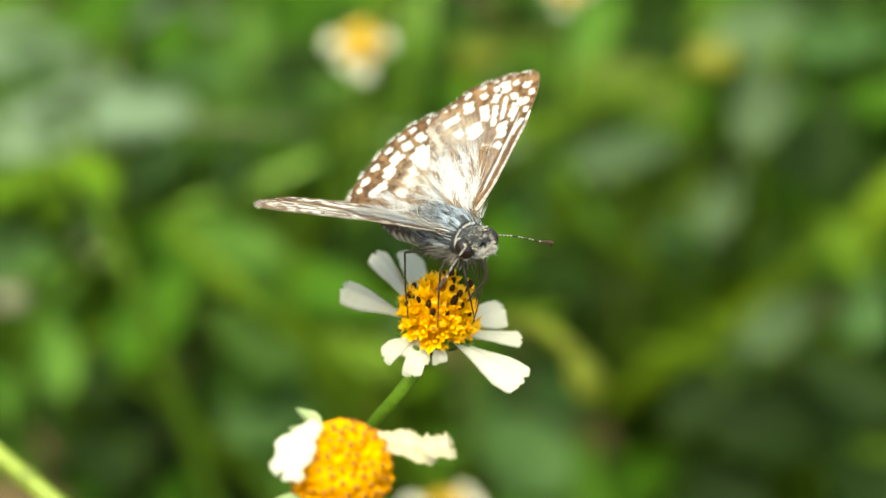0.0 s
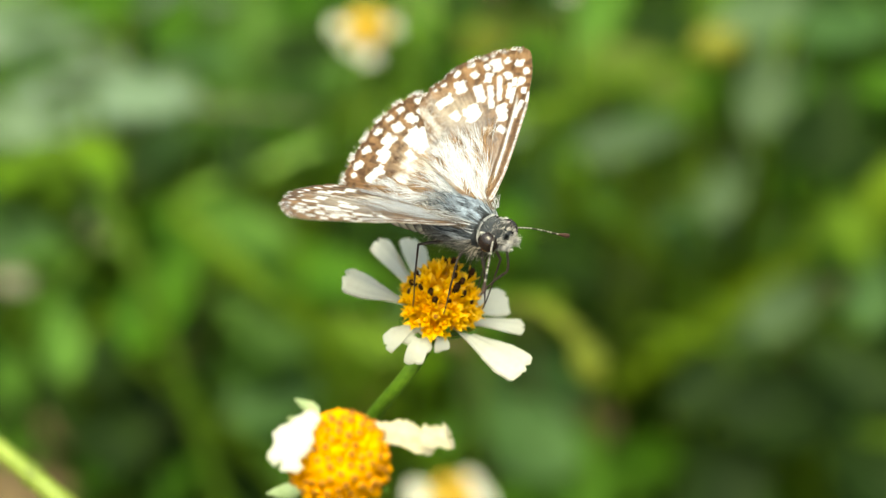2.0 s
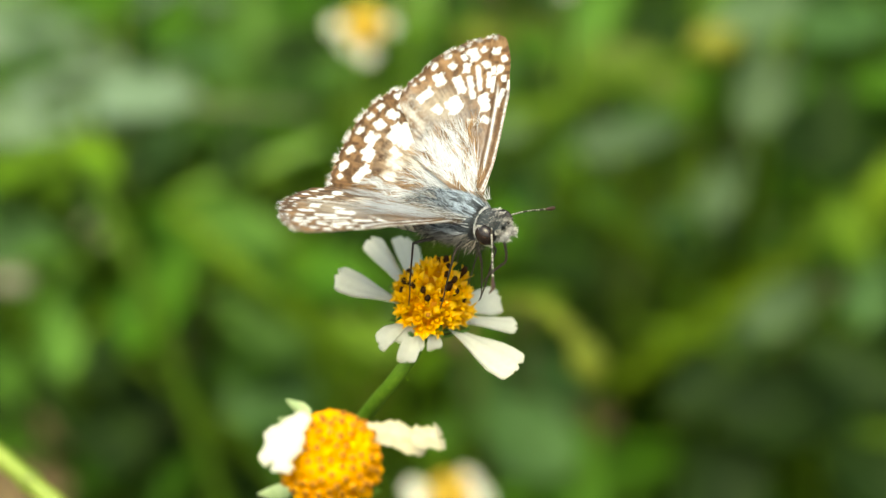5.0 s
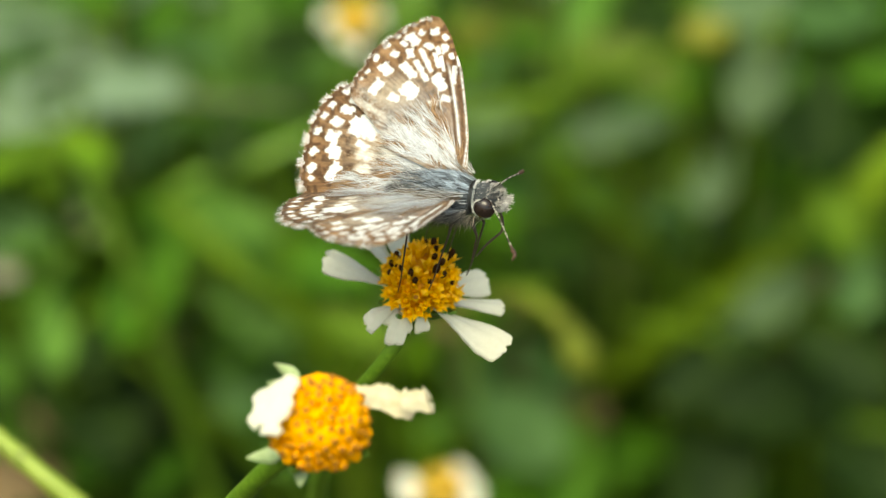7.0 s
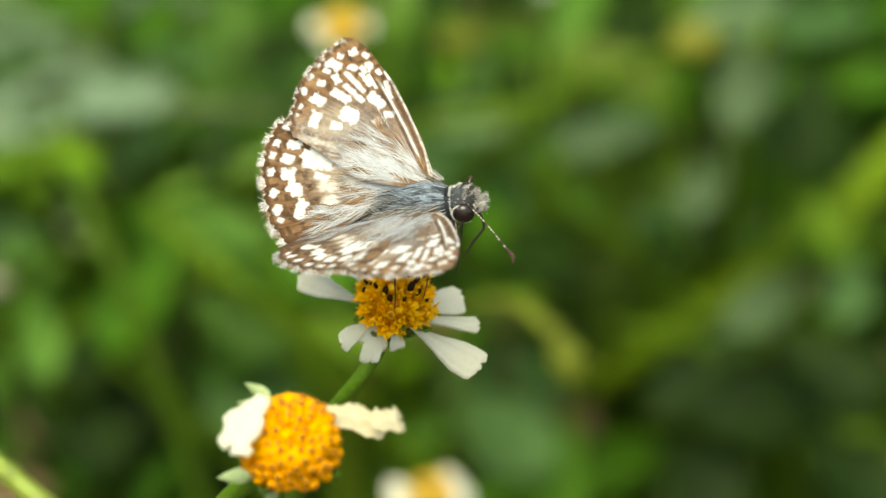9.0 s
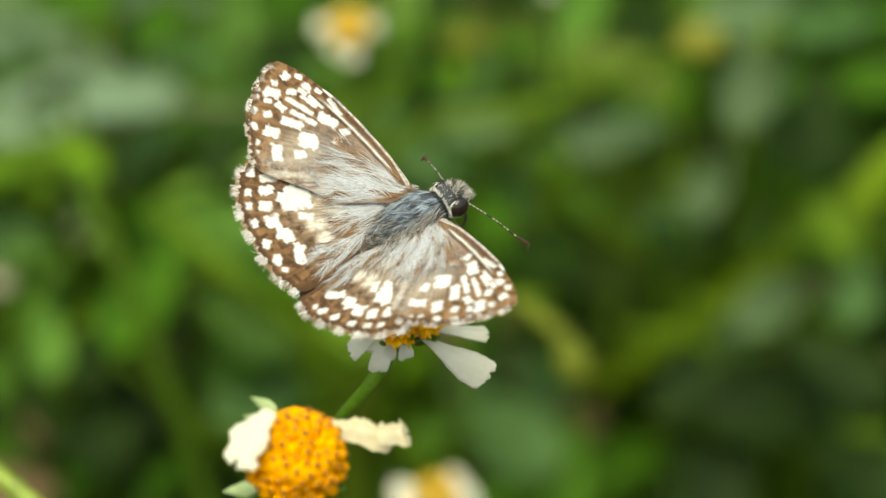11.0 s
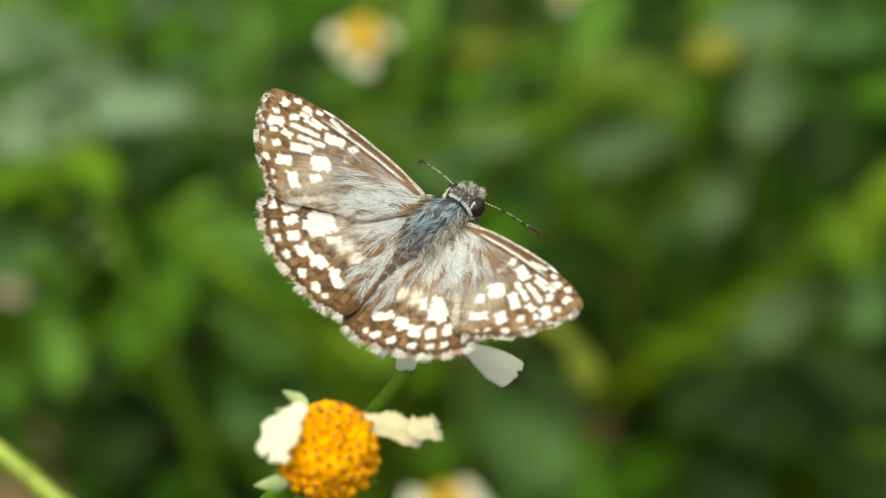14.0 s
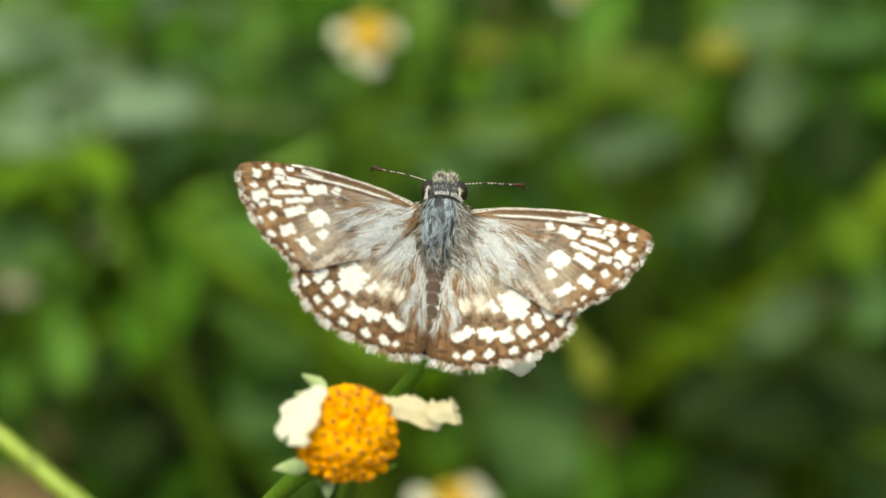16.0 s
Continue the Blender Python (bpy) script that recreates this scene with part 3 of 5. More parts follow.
def petal_mesh(length, width, droop, curl, mat, seed, notch=0.05, twist=0.0, hook=0.0, rag=0.05):
    """A ray petal along +x: narrow claw, broad blunt notched tip, grooved, with a thickness of its own."""
    rnd = random.Random(seed)
    nx, ny = 22, 6
    verts, faces = [], []
    ph = rnd.uniform(0, 6)
    for i in range(nx + 1):
        t = i / nx
        half = 0.5 * width * (0.38 + 0.62 * min(1, t * 1.5) ** 1.1) * (1 if t < 0.9 else max(0.0, 1 - ((t - 0.9) / 0.105) ** 2.6) ** 0.5)
        for j in range(-ny, ny + 1):
            s = j / ny
            cut = notch * length * (0.5 + 0.5 * math.cos(s * 5.2 + ph)) * max(0, (t - 0.75) / 0.25) * (1 - 0.4 * abs(s))
            a = droop * t + curl * max(0, t - 0.55) ** 2 * 5
            torn = 1 + rag * (noise.noise((t * 9, seed * 1.7, 3.0 if s > 0 else 7.0)) + 0.6 * noise.noise((t * 23, seed * 1.7, 5.0 if s > 0 else 9.0))) * abs(s)
            x, y = length * t - cut, s * half * torn
            z = -math.sin(a) * x * 0.9 + 0.035 * half * math.cos(s * 7.5 + 0.4) - 0.25 * half * s * s + 0.05 * length * math.sin(4 * t + ph) * s
            x = x * (1 - 0.35 * (1 - math.cos(a)))
            z += hook * math.sin(math.pi * max(0, t - 0.6) / 0.4)
            c, sn = math.cos(twist * t), math.sin(twist * t)
            verts.append((x, y * c - z * sn * 0.3, z + y * sn))
    row = 2 * ny + 1
    for i in range(nx):
        for j in range(2 * ny):
            a = i * row + j
            faces.append((a, a + row, a + row + 1, a + 1))
    o = len(verts)
    verts += [(x, y, z - 0.12) for x, y, z in verts]
    faces += [tuple(i + o for i in f)[::-1] for f in list(faces)]
    rim = [i * row for i in range(nx + 1)] + [nx * row + j for j in range(1, row)] + [i * row + row - 1 for i in range(nx - 1, -1, -1)]
    faces += [(rim[i], rim[i + 1], rim[i + 1] + o, rim[i] + o) for i in range(len(rim) - 1)]
    return mesh_of("petal", [(x * MM, y * MM, z * MM) for x, y, z in verts], faces, mat)


def flower(base, axis, label, radius, height, petals, stem, open_share, seed, count=70, stem_r=(0.75, 0.7, 0.8, 1.0), group="", bracts=8, squash=1.0, dark_share=0.2, floret_size=1.0, pale=False, deep=False, stem_mat=None):
    """A daisy-like flower head at base with its stem. petals: azimuth, length, width (mm), droop, curl, material, twist."""
    rnd = random.Random(seed)
    ob = thing("daisy_flower", base, label, "flower", group)
    ax = Vector(axis).normalized()
    local = frame_of((RIGHT - ax * RIGHT.dot(ax)), ax)
    # domed receptacle
    prof = [(0.0, -1.5), (0.5, -1.4), (0.78, -0.7), (0.9, 0.0), (0.96, 0.5), (0.95, 0.75), (0.84, 0.9), (0.55, 0.97), (0.0, 1.0)]
    verts, faces = [], []
    for r, z in prof:
        verts += [(radius * 0.88 * r * math.cos(k * math.pi / 12), radius * 0.88 * r * math.sin(k * math.pi / 12), z * (height - 1.0) if z > 0 else z) for k in range(24)]
    for i in range(len(prof) - 1):
        faces += [(i * 24 + k, i * 24 + (k + 1) % 24, i * 24 + 24 + (k + 1) % 24, i * 24 + 24 + k) for k in range(24)]
    part("disc", mesh_of("disc", [local @ Vector((x * MM, y * MM, z * MM)) for x, y, z in verts], faces, FLORET_PALE if pale else FLORET_DEEP if deep else DISC_ORANGE), ob, "domed orange-yellow disc")
    # florets in a spiral over the dome
    for i in range(count):
        t = (i + 0.5) / count
        az = i * 2.39996 + rnd.uniform(-0.08, 0.08)
        el = min(math.acos(max(-1, 1 - t * 1.1)), 1.62)
        rho, up = math.sin(el) ** squash, max(0.0, math.cos(el)) ** (0.55 + 0.45 * squash)
        p = Vector((math.cos(az) * rho * radius * 0.84, math.sin(az) * rho * radius * 0.84, 0.45 + up * (height - 1.5)))
        lean = Vector((math.cos(az) * rho * rho, math.sin(az) * rho * rho, up + 0.3)).normalized()
        m = local @ Matrix.Translation(p * MM) @ frame_of(lean.orthogonal(), lean) @ Matrix.Rotation(rnd.uniform(0, 6), 4, "Z")
        if rnd.random() < open_share * (0.55 + 0.8 * t):
            fl = part("floret", PALE_MESH if pale else DEEP_MESH if deep else FLORET_MESH, ob, m=m @ Matrix.Translation((0, 0, rnd.uniform(-0.3, 0.25) * MM)) @ Matrix.Scale(rnd.uniform(0.8, 1.2) * floret_size, 4))
            if rnd.random() < dark_share and t < 0.74:
                lift = fl.matrix_basis.to_3x3().inverted() @ (ax * 0.8 + m.to_3x3().col[2] * 0.5)
                part("anther", ANTHER_MESH, fl, m=frame_of(lift.orthogonal(), lift, (0, 0, 0.0004)) @ Matrix.Scale(rnd.uniform(0.9, 1.15), 4))
        else:
            fl = part("floret", PALE_BUD if pale else DEEP_BUD if deep else BUD_MESH if rnd.random() < 0.75 else BUD_MESH_2, ob, m=m @ Matrix.Translation((0, 0, (-0.22 if deep else 0.2) * MM)) @ Matrix.Scale(rnd.uniform(0.85, 1.15) * (1.25 if deep else 1.0), 4))
            if rnd.random() < dark_share * 0.6:
                part("anther", PIP_MESH, fl, m=pose(0, 0, 0.00068))
    for i, (az, ln, wd, droop, curl, mat, tw, *hook) in enumerate(petals):
        a = radians(az)
        out = Vector((math.cos(a), math.sin(a), 0))
        m = local @ Matrix.Translation(out * radius * 0.72 * MM) @ frame_of(out, (0, 0, 1))
        part("petal", petal_mesh(ln - radius * 0.72, wd, droop, curl, mat, seed * 7 + i, twist=tw, hook=hook[0] if hook else 0.0), ob, m=m)
    for i in range(bracts):
        a = i * 6.283 / bracts + 0.3
        out = Vector((math.cos(a), math.sin(a), 0))
        v, f = leaf_blade(rnd.uniform(2.2, 3.0) * MM, 1.3 * MM, -0.12, 0.1, 3, i)
        m = local @ Matrix.Translation((out * radius * 0.62 + Vector((0, 0, -1.3))) * MM) @ frame_of(out * 0.5 + Vector((0, 0, 0.9 - 0.5 * (i % 2))), out * -1 + Vector((0, 0, 0.5)))
        part("bract", mesh_of("bract", v, f, CALYX), ob, m=m)
    pts = [Vector(base) - ax * 1.1 * MM] + [Vector(p) for p in stem]
    v, f = tube([p - Vector(base) for p in pts], [r * MM for r in stem_r], 12, 8)
    part("stem", mesh_of("stem", v, f, stem_mat or STEM_GREEN), ob)
    return ob


AXIS_1 = (0.201, -0.077, 0.977)
FLOWER_1 = view(3.1, -13.3, 255)
flower_1 = flower(FLOWER_1, AXIS_1, "open daisy with white petals and a yellow disc", 2.45, 4.35, [
    (158, 8.1, 2.45, 0.0, 0.0, PETAL, 0.1), (122, 9.2, 1.9, 0.0, 0.0, PETAL, -0.3), (103, 8.8, 2.6, 0.0, 0.0, PETAL, 0.3),
    (29, 6.7, 2.6, 0.0, 0.0, PETAL, 0.0), (2, 7.2, 1.75, 0.0, 0.0, PETAL, 0.2), (-32, 8.6, 2.7, 0.0, 0.0, PETAL, 0.15),
    (-112, 4.6, 1.7, 0.45, 0.3, PETAL, 0.3), (-141, 4.9, 1.45, 0.3, 0.2, PETAL, -0.3), (-79, 3.3, 1.2, 0.4, 0.2, PETAL, 0.3), (-116, 3.6, 2.5, 0.3, 0.1, PETAL, 0.1)],
    [view(-1.6, -25.7, 255.5), view(-6.6, -32.7, 256), view(-14.5, -42.3, 260), view(-23.2, -57.1, 270), view(-30.2, -90.3, 300), below(view(-37.2, -132.3, 330))], 0.92, 3, 86, (0.65, 0.55, 0.55, 0.6, 0.7, 0.9, 1.2), "daisies in focus", 8, 0.62, 0.34, 0.88, stem_mat=STEM_DARK)
for side, drop, size in ((0.75, -0.25, (2.3, 1.5)), (0.2, -0.75, (2.0, 1.5)), (-0.9, 0.1, (2.2, 1.2)), (-0.45, -0.7, (1.8, 1.3))):
    v, f = leaf_blade(size[0] * MM, size[1] * MM, -0.1, 0.25, 3, 6)
    part("bract", mesh_of("bract", v, f, CALYX), flower_1, "dark green spreading bract", Matrix.Translation(-Vector(AXIS_1) * 1.1 * MM + RIGHT * side * 0.9 * MM - AHEAD * 0.7 * MM) @ frame_of(RIGHT * side + UP * drop - AHEAD * 0.4, UP - AHEAD))
AXIS_2 = (0.12, -0.369, 0.922)
FLOWER_2 = view(-24.5, -58.0, 231)
flower_2 = flower(FLOWER_2, AXIS_2, "fading daisy with shrivelled cream petals", 3.55, 5.0, [],
    [view(-36.7, -67.6, 234), view(-47.2, -76.7, 239), view(-58.2, -93.8, 260), below(view(-65.2, -149.7, 300))], 0.0, 5, 140, (0.8, 0.75, 0.75, 0.9, 1.2), "daisies in focus", 8, 0.95, 1.3, 0.62, deep=True, stem_mat=STEM_DARK)
for start, way, face, size, mat, droop, hook, name, label in (
        (view(-31.8, -41.2, 226.6), RIGHT * -0.62 - UP * 0.82 - AHEAD * 0.25, RIGHT * -0.5 - AHEAD, (4.7, 3.1), PETAL, 0.15, 0.0, "petal", "limp white petal"),
        (view(-33.5, -42.6, 228.4), RIGHT * -0.78 - UP * 0.62 - AHEAD * 0.1, RIGHT * -0.4 - AHEAD, (3.0, 1.9), PETAL, 0.1, 0.0, "petal", "torn white petal"),
        (view(-14.0, -46.3, 230), RIGHT * 0.97 - UP * 0.12 + AHEAD * 0.1, UP * 0.6 - AHEAD, (5.0, 2.3), PETAL_OLD, 0.25, 0.0, "petal", "shrivelled cream petal with a curled tip"),
        (view(1.4, -50.1, 229.8), RIGHT * 0.8 + UP * 0.26, UP * 0.4 - AHEAD, (2.5, 2.0), PETAL_OLD, 0.9, 0.3, "petal", "curled cream petal tip")):
    part(name, petal_mesh(*size, droop, 0.0, mat, 91, 0.16, 0.35, hook, 0.45), flower_2, label, Matrix.Translation(start - FLOWER_2) @ frame_of(way, face))
for start, way, size in ((view(-30.1, -41.8, 232), RIGHT * -0.8 + UP * 0.42, (2.1, 1.1)), (view(-35.6, -44.9, 232), RIGHT * -0.7 + UP * 0.25, (1.2, 0.9)), (view(-35.6, -65.5, 232), RIGHT * -0.85 + UP * -0.12, (2.6, 1.5)), (view(-29.7, -69.0, 230), RIGHT * -0.05 - UP * 0.9, (1.6, 1.2))):
    v, f = leaf_blade(size[0] * MM, size[1] * MM, -0.1, 0.2, 3, 4)
    part("bract", mesh_of("bract", v, f, BRACT_PALE), flower_2, "pale spreading bract", Matrix.Translation(start - FLOWER_2) @ frame_of(way, UP - AHEAD))
far_1 = flower(view(-24.3, 67.3, 475), (0.1, -0.45, 0.89), "white daisy far behind, out of focus", 2.4, 2.6, [
    (172, 5.2, 2.7, 0.1, 0, PETAL, 0), (95, 3.8, 2.2, 0.1, 0, PETAL, 0), (15, 5.0, 2.7, 0.1, 0, PETAL, 0), (-80, 5.4, 2.7, 0.1, 0, PETAL, 0), (-125, 4.5, 2.3, 0.1, 0, PETAL, 0)],
    [view(-24.6, 46.0, 485), view(-23.2, 25.0, 530), below(view(-23.2, -10.0, 620))], 0.3, 8, 60, (0.8, 0.7, 0.8, 1.2), "daisies far behind", pale=True)
far_3 = flower(view(39.5, 84.5, 500), (0.1, -0.45, 0.89), "small white daisy far behind, out of focus", 1.9, 2.2, [
    (170, 3.9, 2.2, 0.1, 0, PETAL, 0), (90, 3.4, 2.0, 0.1, 0, PETAL, 0), (10, 4.1, 2.2, 0.1, 0, PETAL, 0), (-100, 3.8, 2.3, 0.1, 0, PETAL, 0)],
    [view(39.0, 64.0, 520), view(35.0, 40.0, 570), below(view(33.0, 0.0, 640))], 0.3, 10, 40, (0.8, 0.7, 0.8, 1.2), "daisies far behind", pale=True)
far_2 = flower(view(1.9, -78.1, 430), (0.15, -0.3, 0.94), "white daisy behind, out of focus", 2.4, 2.9, [
    (165, 5.9, 2.8, 0.1, 0, PETAL, 0), (195, 5.4, 2.6, 0.1, 0, PETAL, 0), (50, 5.6, 3.0, 0.0, 0, PETAL, 0), (15, 6.0, 3.0, 0.1, 0, PETAL, 0), (-20, 5.8, 3.0, 0.1, 0, PETAL, 0)],
    [view(3.0, -90.3, 450), view(4.7, -114.8, 480), below(view(4.7, -141.0, 520))], 0.4, 9, 50, (0.9, 0.8, 0.8, 1.2), "daisies far behind", pale=True)

blade = rod("tall_grass", "bright yellow-green stem leaning close by", "stem", [view(-149.0, -46.3, 300), view(-135.1, -57.5, 298), view(-119.3, -70.8, 296), view(-100.1, -86.0, 296), view(-77.4, -102.6, 300), below(view(-47.7, -149.7, 330))],
            [0.0008, 0.0009, 0.00095, 0.001, 0.0011, 0.0013], STEM_YELLOW)


# ---- butterfly ----
NOISE_GRIDS = {}


def value_noise(x, y, scale, seed=0):
    """Smooth random values from 0 to 1 over the plane."""
    if seed not in NOISE_GRIDS:
        NOISE_GRIDS[seed] = np.random.RandomState(seed).rand(64, 64)
    grid = NOISE_GRIDS[seed]
    x, y = (np.asarray(x) * scale) % 63, (np.asarray(y) * scale) % 63
    i, j = x.astype(int), y.astype(int)
    u, v = x - i, y - j
    u, v = u * u * (3 - 2 * u), v * v * (3 - 2 * v)
    a, b, c, d = grid[i, j], grid[i + 1, j], grid[i, j + 1], grid[i + 1, j + 1]
    return a * (1 - u) * (1 - v) + b * u * (1 - v) + c * (1 - u) * v + d * u * v


# wing plans in mm from the hinge: x forward, y outward
FORE_PLAN = ((-1.1, 0.7), (-0.6, 1.5), (-0.35, 3.4), (-0.45, 5.8), (-0.7, 8.4), (-0.95, 10.3), (-1.35, 11.6), (-1.7, 13.0), (-2.15, 14.1), (-2.6, 14.9), (-3.2, 15.5), (-3.9, 15.5), (-4.9, 15.1), (-6.2, 14.4), (-7.5, 13.4), (-8.5, 12.1), (-9.1, 11.0), (-9.6, 10.0), (-9.8, 9.3), (-8.1, 6.1), (-5.6, 2.6))
HIND_PLAN = ((0.1, 1.2), (-2.5, 5.2), (-4.7, 8.8), (-6.0, 10.1), (-7.4, 10.0), (-8.4, 9.5), (-9.2, 8.7), (-10.0, 7.5), (-10.5, 6.2), (-10.9, 4.7), (-11.2, 3.2), (-11.3, 1.7), (-11.0, 0.5), (-10.4, -0.5), (-8.9, -0.9), (-4.3, -0.5))
# white spots: x, y, length, width (mm), turn (degrees)
FORE_COSTAL = ((-1.49, 9.56, 1.6, 0.31, 88), (-1.72, 11.31, 0.56, 0.3, 104), (-2.44, 10.69, 1.38, 0.2, 101), (-2.26, 13.15, 0.52, 0.36, 122), (-2.9, 11.03, 1.41, 0.24, 107), (-1.2, 10.8, 0.9, 0.16, 97))
FORE_DISCAL = ((-3.74, 11.1, 2.4, 0.31, 112), (-4.1, 10.15, 2.1, 0.4, 113), (-5.14, 10.29, 1.6, 0.66, 123), (-2.63, 8.94, 1.45, 0.7, 112), (-2.08, 7.45, 0.7, 0.5, 163), (-3.02, 7.19, 0.76, 0.62, 123), (-2.5, 7.3, 0.9, 0.26, 10), (-5.05, 8.41, 1.45, 1.27, 141), (-6.23, 7.87, 0.9, 0.62, 149))
FORE_SUBMARGIN = ((-3.11, 13.76, 0.5, 0.6, 99), (-2.25, 12.08, 0.79, 0.53, 99), (-2.8, 11.94, 0.66, 0.32, 112), (-3.51, 12.41, 0.8, 0.47, 133), (-4.87, 13.15, 1.19, 0.74, 125), (-5.03, 11.84, 0.84, 0.57, 97), (-6.22, 11.94, 0.6, 0.52, 156), (-6.87, 10.56, 1.0, 0.84, 123), (-7.44, 9.23, 0.86, 0.8, 135), (-7.87, 8.69, 0.63, 0.66, 153))
FORE_MARGIN = ((-3.5, 14.9, 0.28, 0.34, 160), (-4.67, 14.52, 0.36, 0.32, 162), (-4.15, 13.69, 0.52, 0.44, 140), (-5.5, 14.03, 0.26, 0.3, 161), (-6.11, 13.56, 0.4, 0.36, 156), (-5.52, 12.82, 0.58, 0.3, 134), (-6.94, 12.79, 0.42, 0.5, 118), (-7.71, 11.67, 0.4, 0.5, 156), (-8.35, 10.43, 0.3, 0.42, 129), (-8.82, 9.84, 0.24, 0.26, 149))
HIND_DISCAL = ((-5.65, 5.46, 2.1, 1.75, 140), (-6.35, 6.0, 1.2, 0.8, 140), (-6.6, 5.35, 1.1, 0.75, 140), (-6.21, 3.9, 1.1, 0.47, 139))
HIND_FADED = ((-5.78, 2.82, 1.7, 0.8, 150), (-6.15, 1.61, 1.15, 1.0, 150), (-4.06, 4.22, 1.3, 0.9, 137), (-4.61, 6.25, 1.2, 0.45, 127))
HIND_SUBMARGIN = ((-6.34, 7.96, 1.44, 0.62, 151), (-6.36, 8.3, 0.88, 0.36, 67), (-7.23, 7.33, 1.07, 0.72, 145), (-8.11, 6.4, 0.9, 0.72, 139), (-8.49, 5.14, 1.1, 0.91, 154), (-8.43, 3.74, 1.26, 0.97, 140), (-8.36, 2.15, 0.75, 0.81, 126), (-8.78, 1.55, 0.8, 0.75, 142))
HIND_MARGIN = ((-7.16, 9.17, 0.56, 0.64, 143), (-8.4, 8.02, 0.5, 0.6, 135), (-9.07, 7.12, 0.52, 0.59, 143), (-9.66, 5.85, 0.48, 0.78, 156), (-10.08, 4.02, 0.6, 0.72, 125), (-10.21, 2.54, 0.68, 0.72, 128), (-10.3, 1.64, 0.46, 0.3, 137))
BROWN, TAN, WHITE, GREY, UMBER, CREAM = (np.array(c) for c in ((0.185, 0.092, 0.039), (0.34, 0.205, 0.105), (0.84, 0.86, 0.88), (0.45, 0.475, 0.51), (0.065, 0.034, 0.017), (0.54, 0.47, 0.38)))


def spot_mask(x, y, spots, seed, soft=0.12):
    """How far each place lies inside one of the spots: rounded blocks with slightly uneven edges."""
    m = np.zeros_like(x)
    wob = (value_noise(x, y, 2.2, seed) - 0.5) * 0.3 + (value_noise(x, y, 5.0, seed + 1) - 0.5) * 0.3
    for sx, sy, ln, wd, turn in spots:
        c, s_ = math.cos(radians(turn)), math.sin(radians(turn))
        u, v = (x - sx) * c + (y - sy) * s_, -(x - sx) * s_ + (y - sy) * c
        r = min(ln, wd) * 0.2
        qx, qy = np.abs(u) - (ln / 2 - r), np.abs(v) - (wd / 2 - r)
        d = np.hypot(np.maximum(qx, 0), np.maximum(qy, 0)) + np.minimum(np.maximum(qx, qy), 0) - r
        m = np.maximum(m, np.clip(0.5 - (d - 0.035 + wob * min(1, wd)) / soft, 0, 1))
    return m


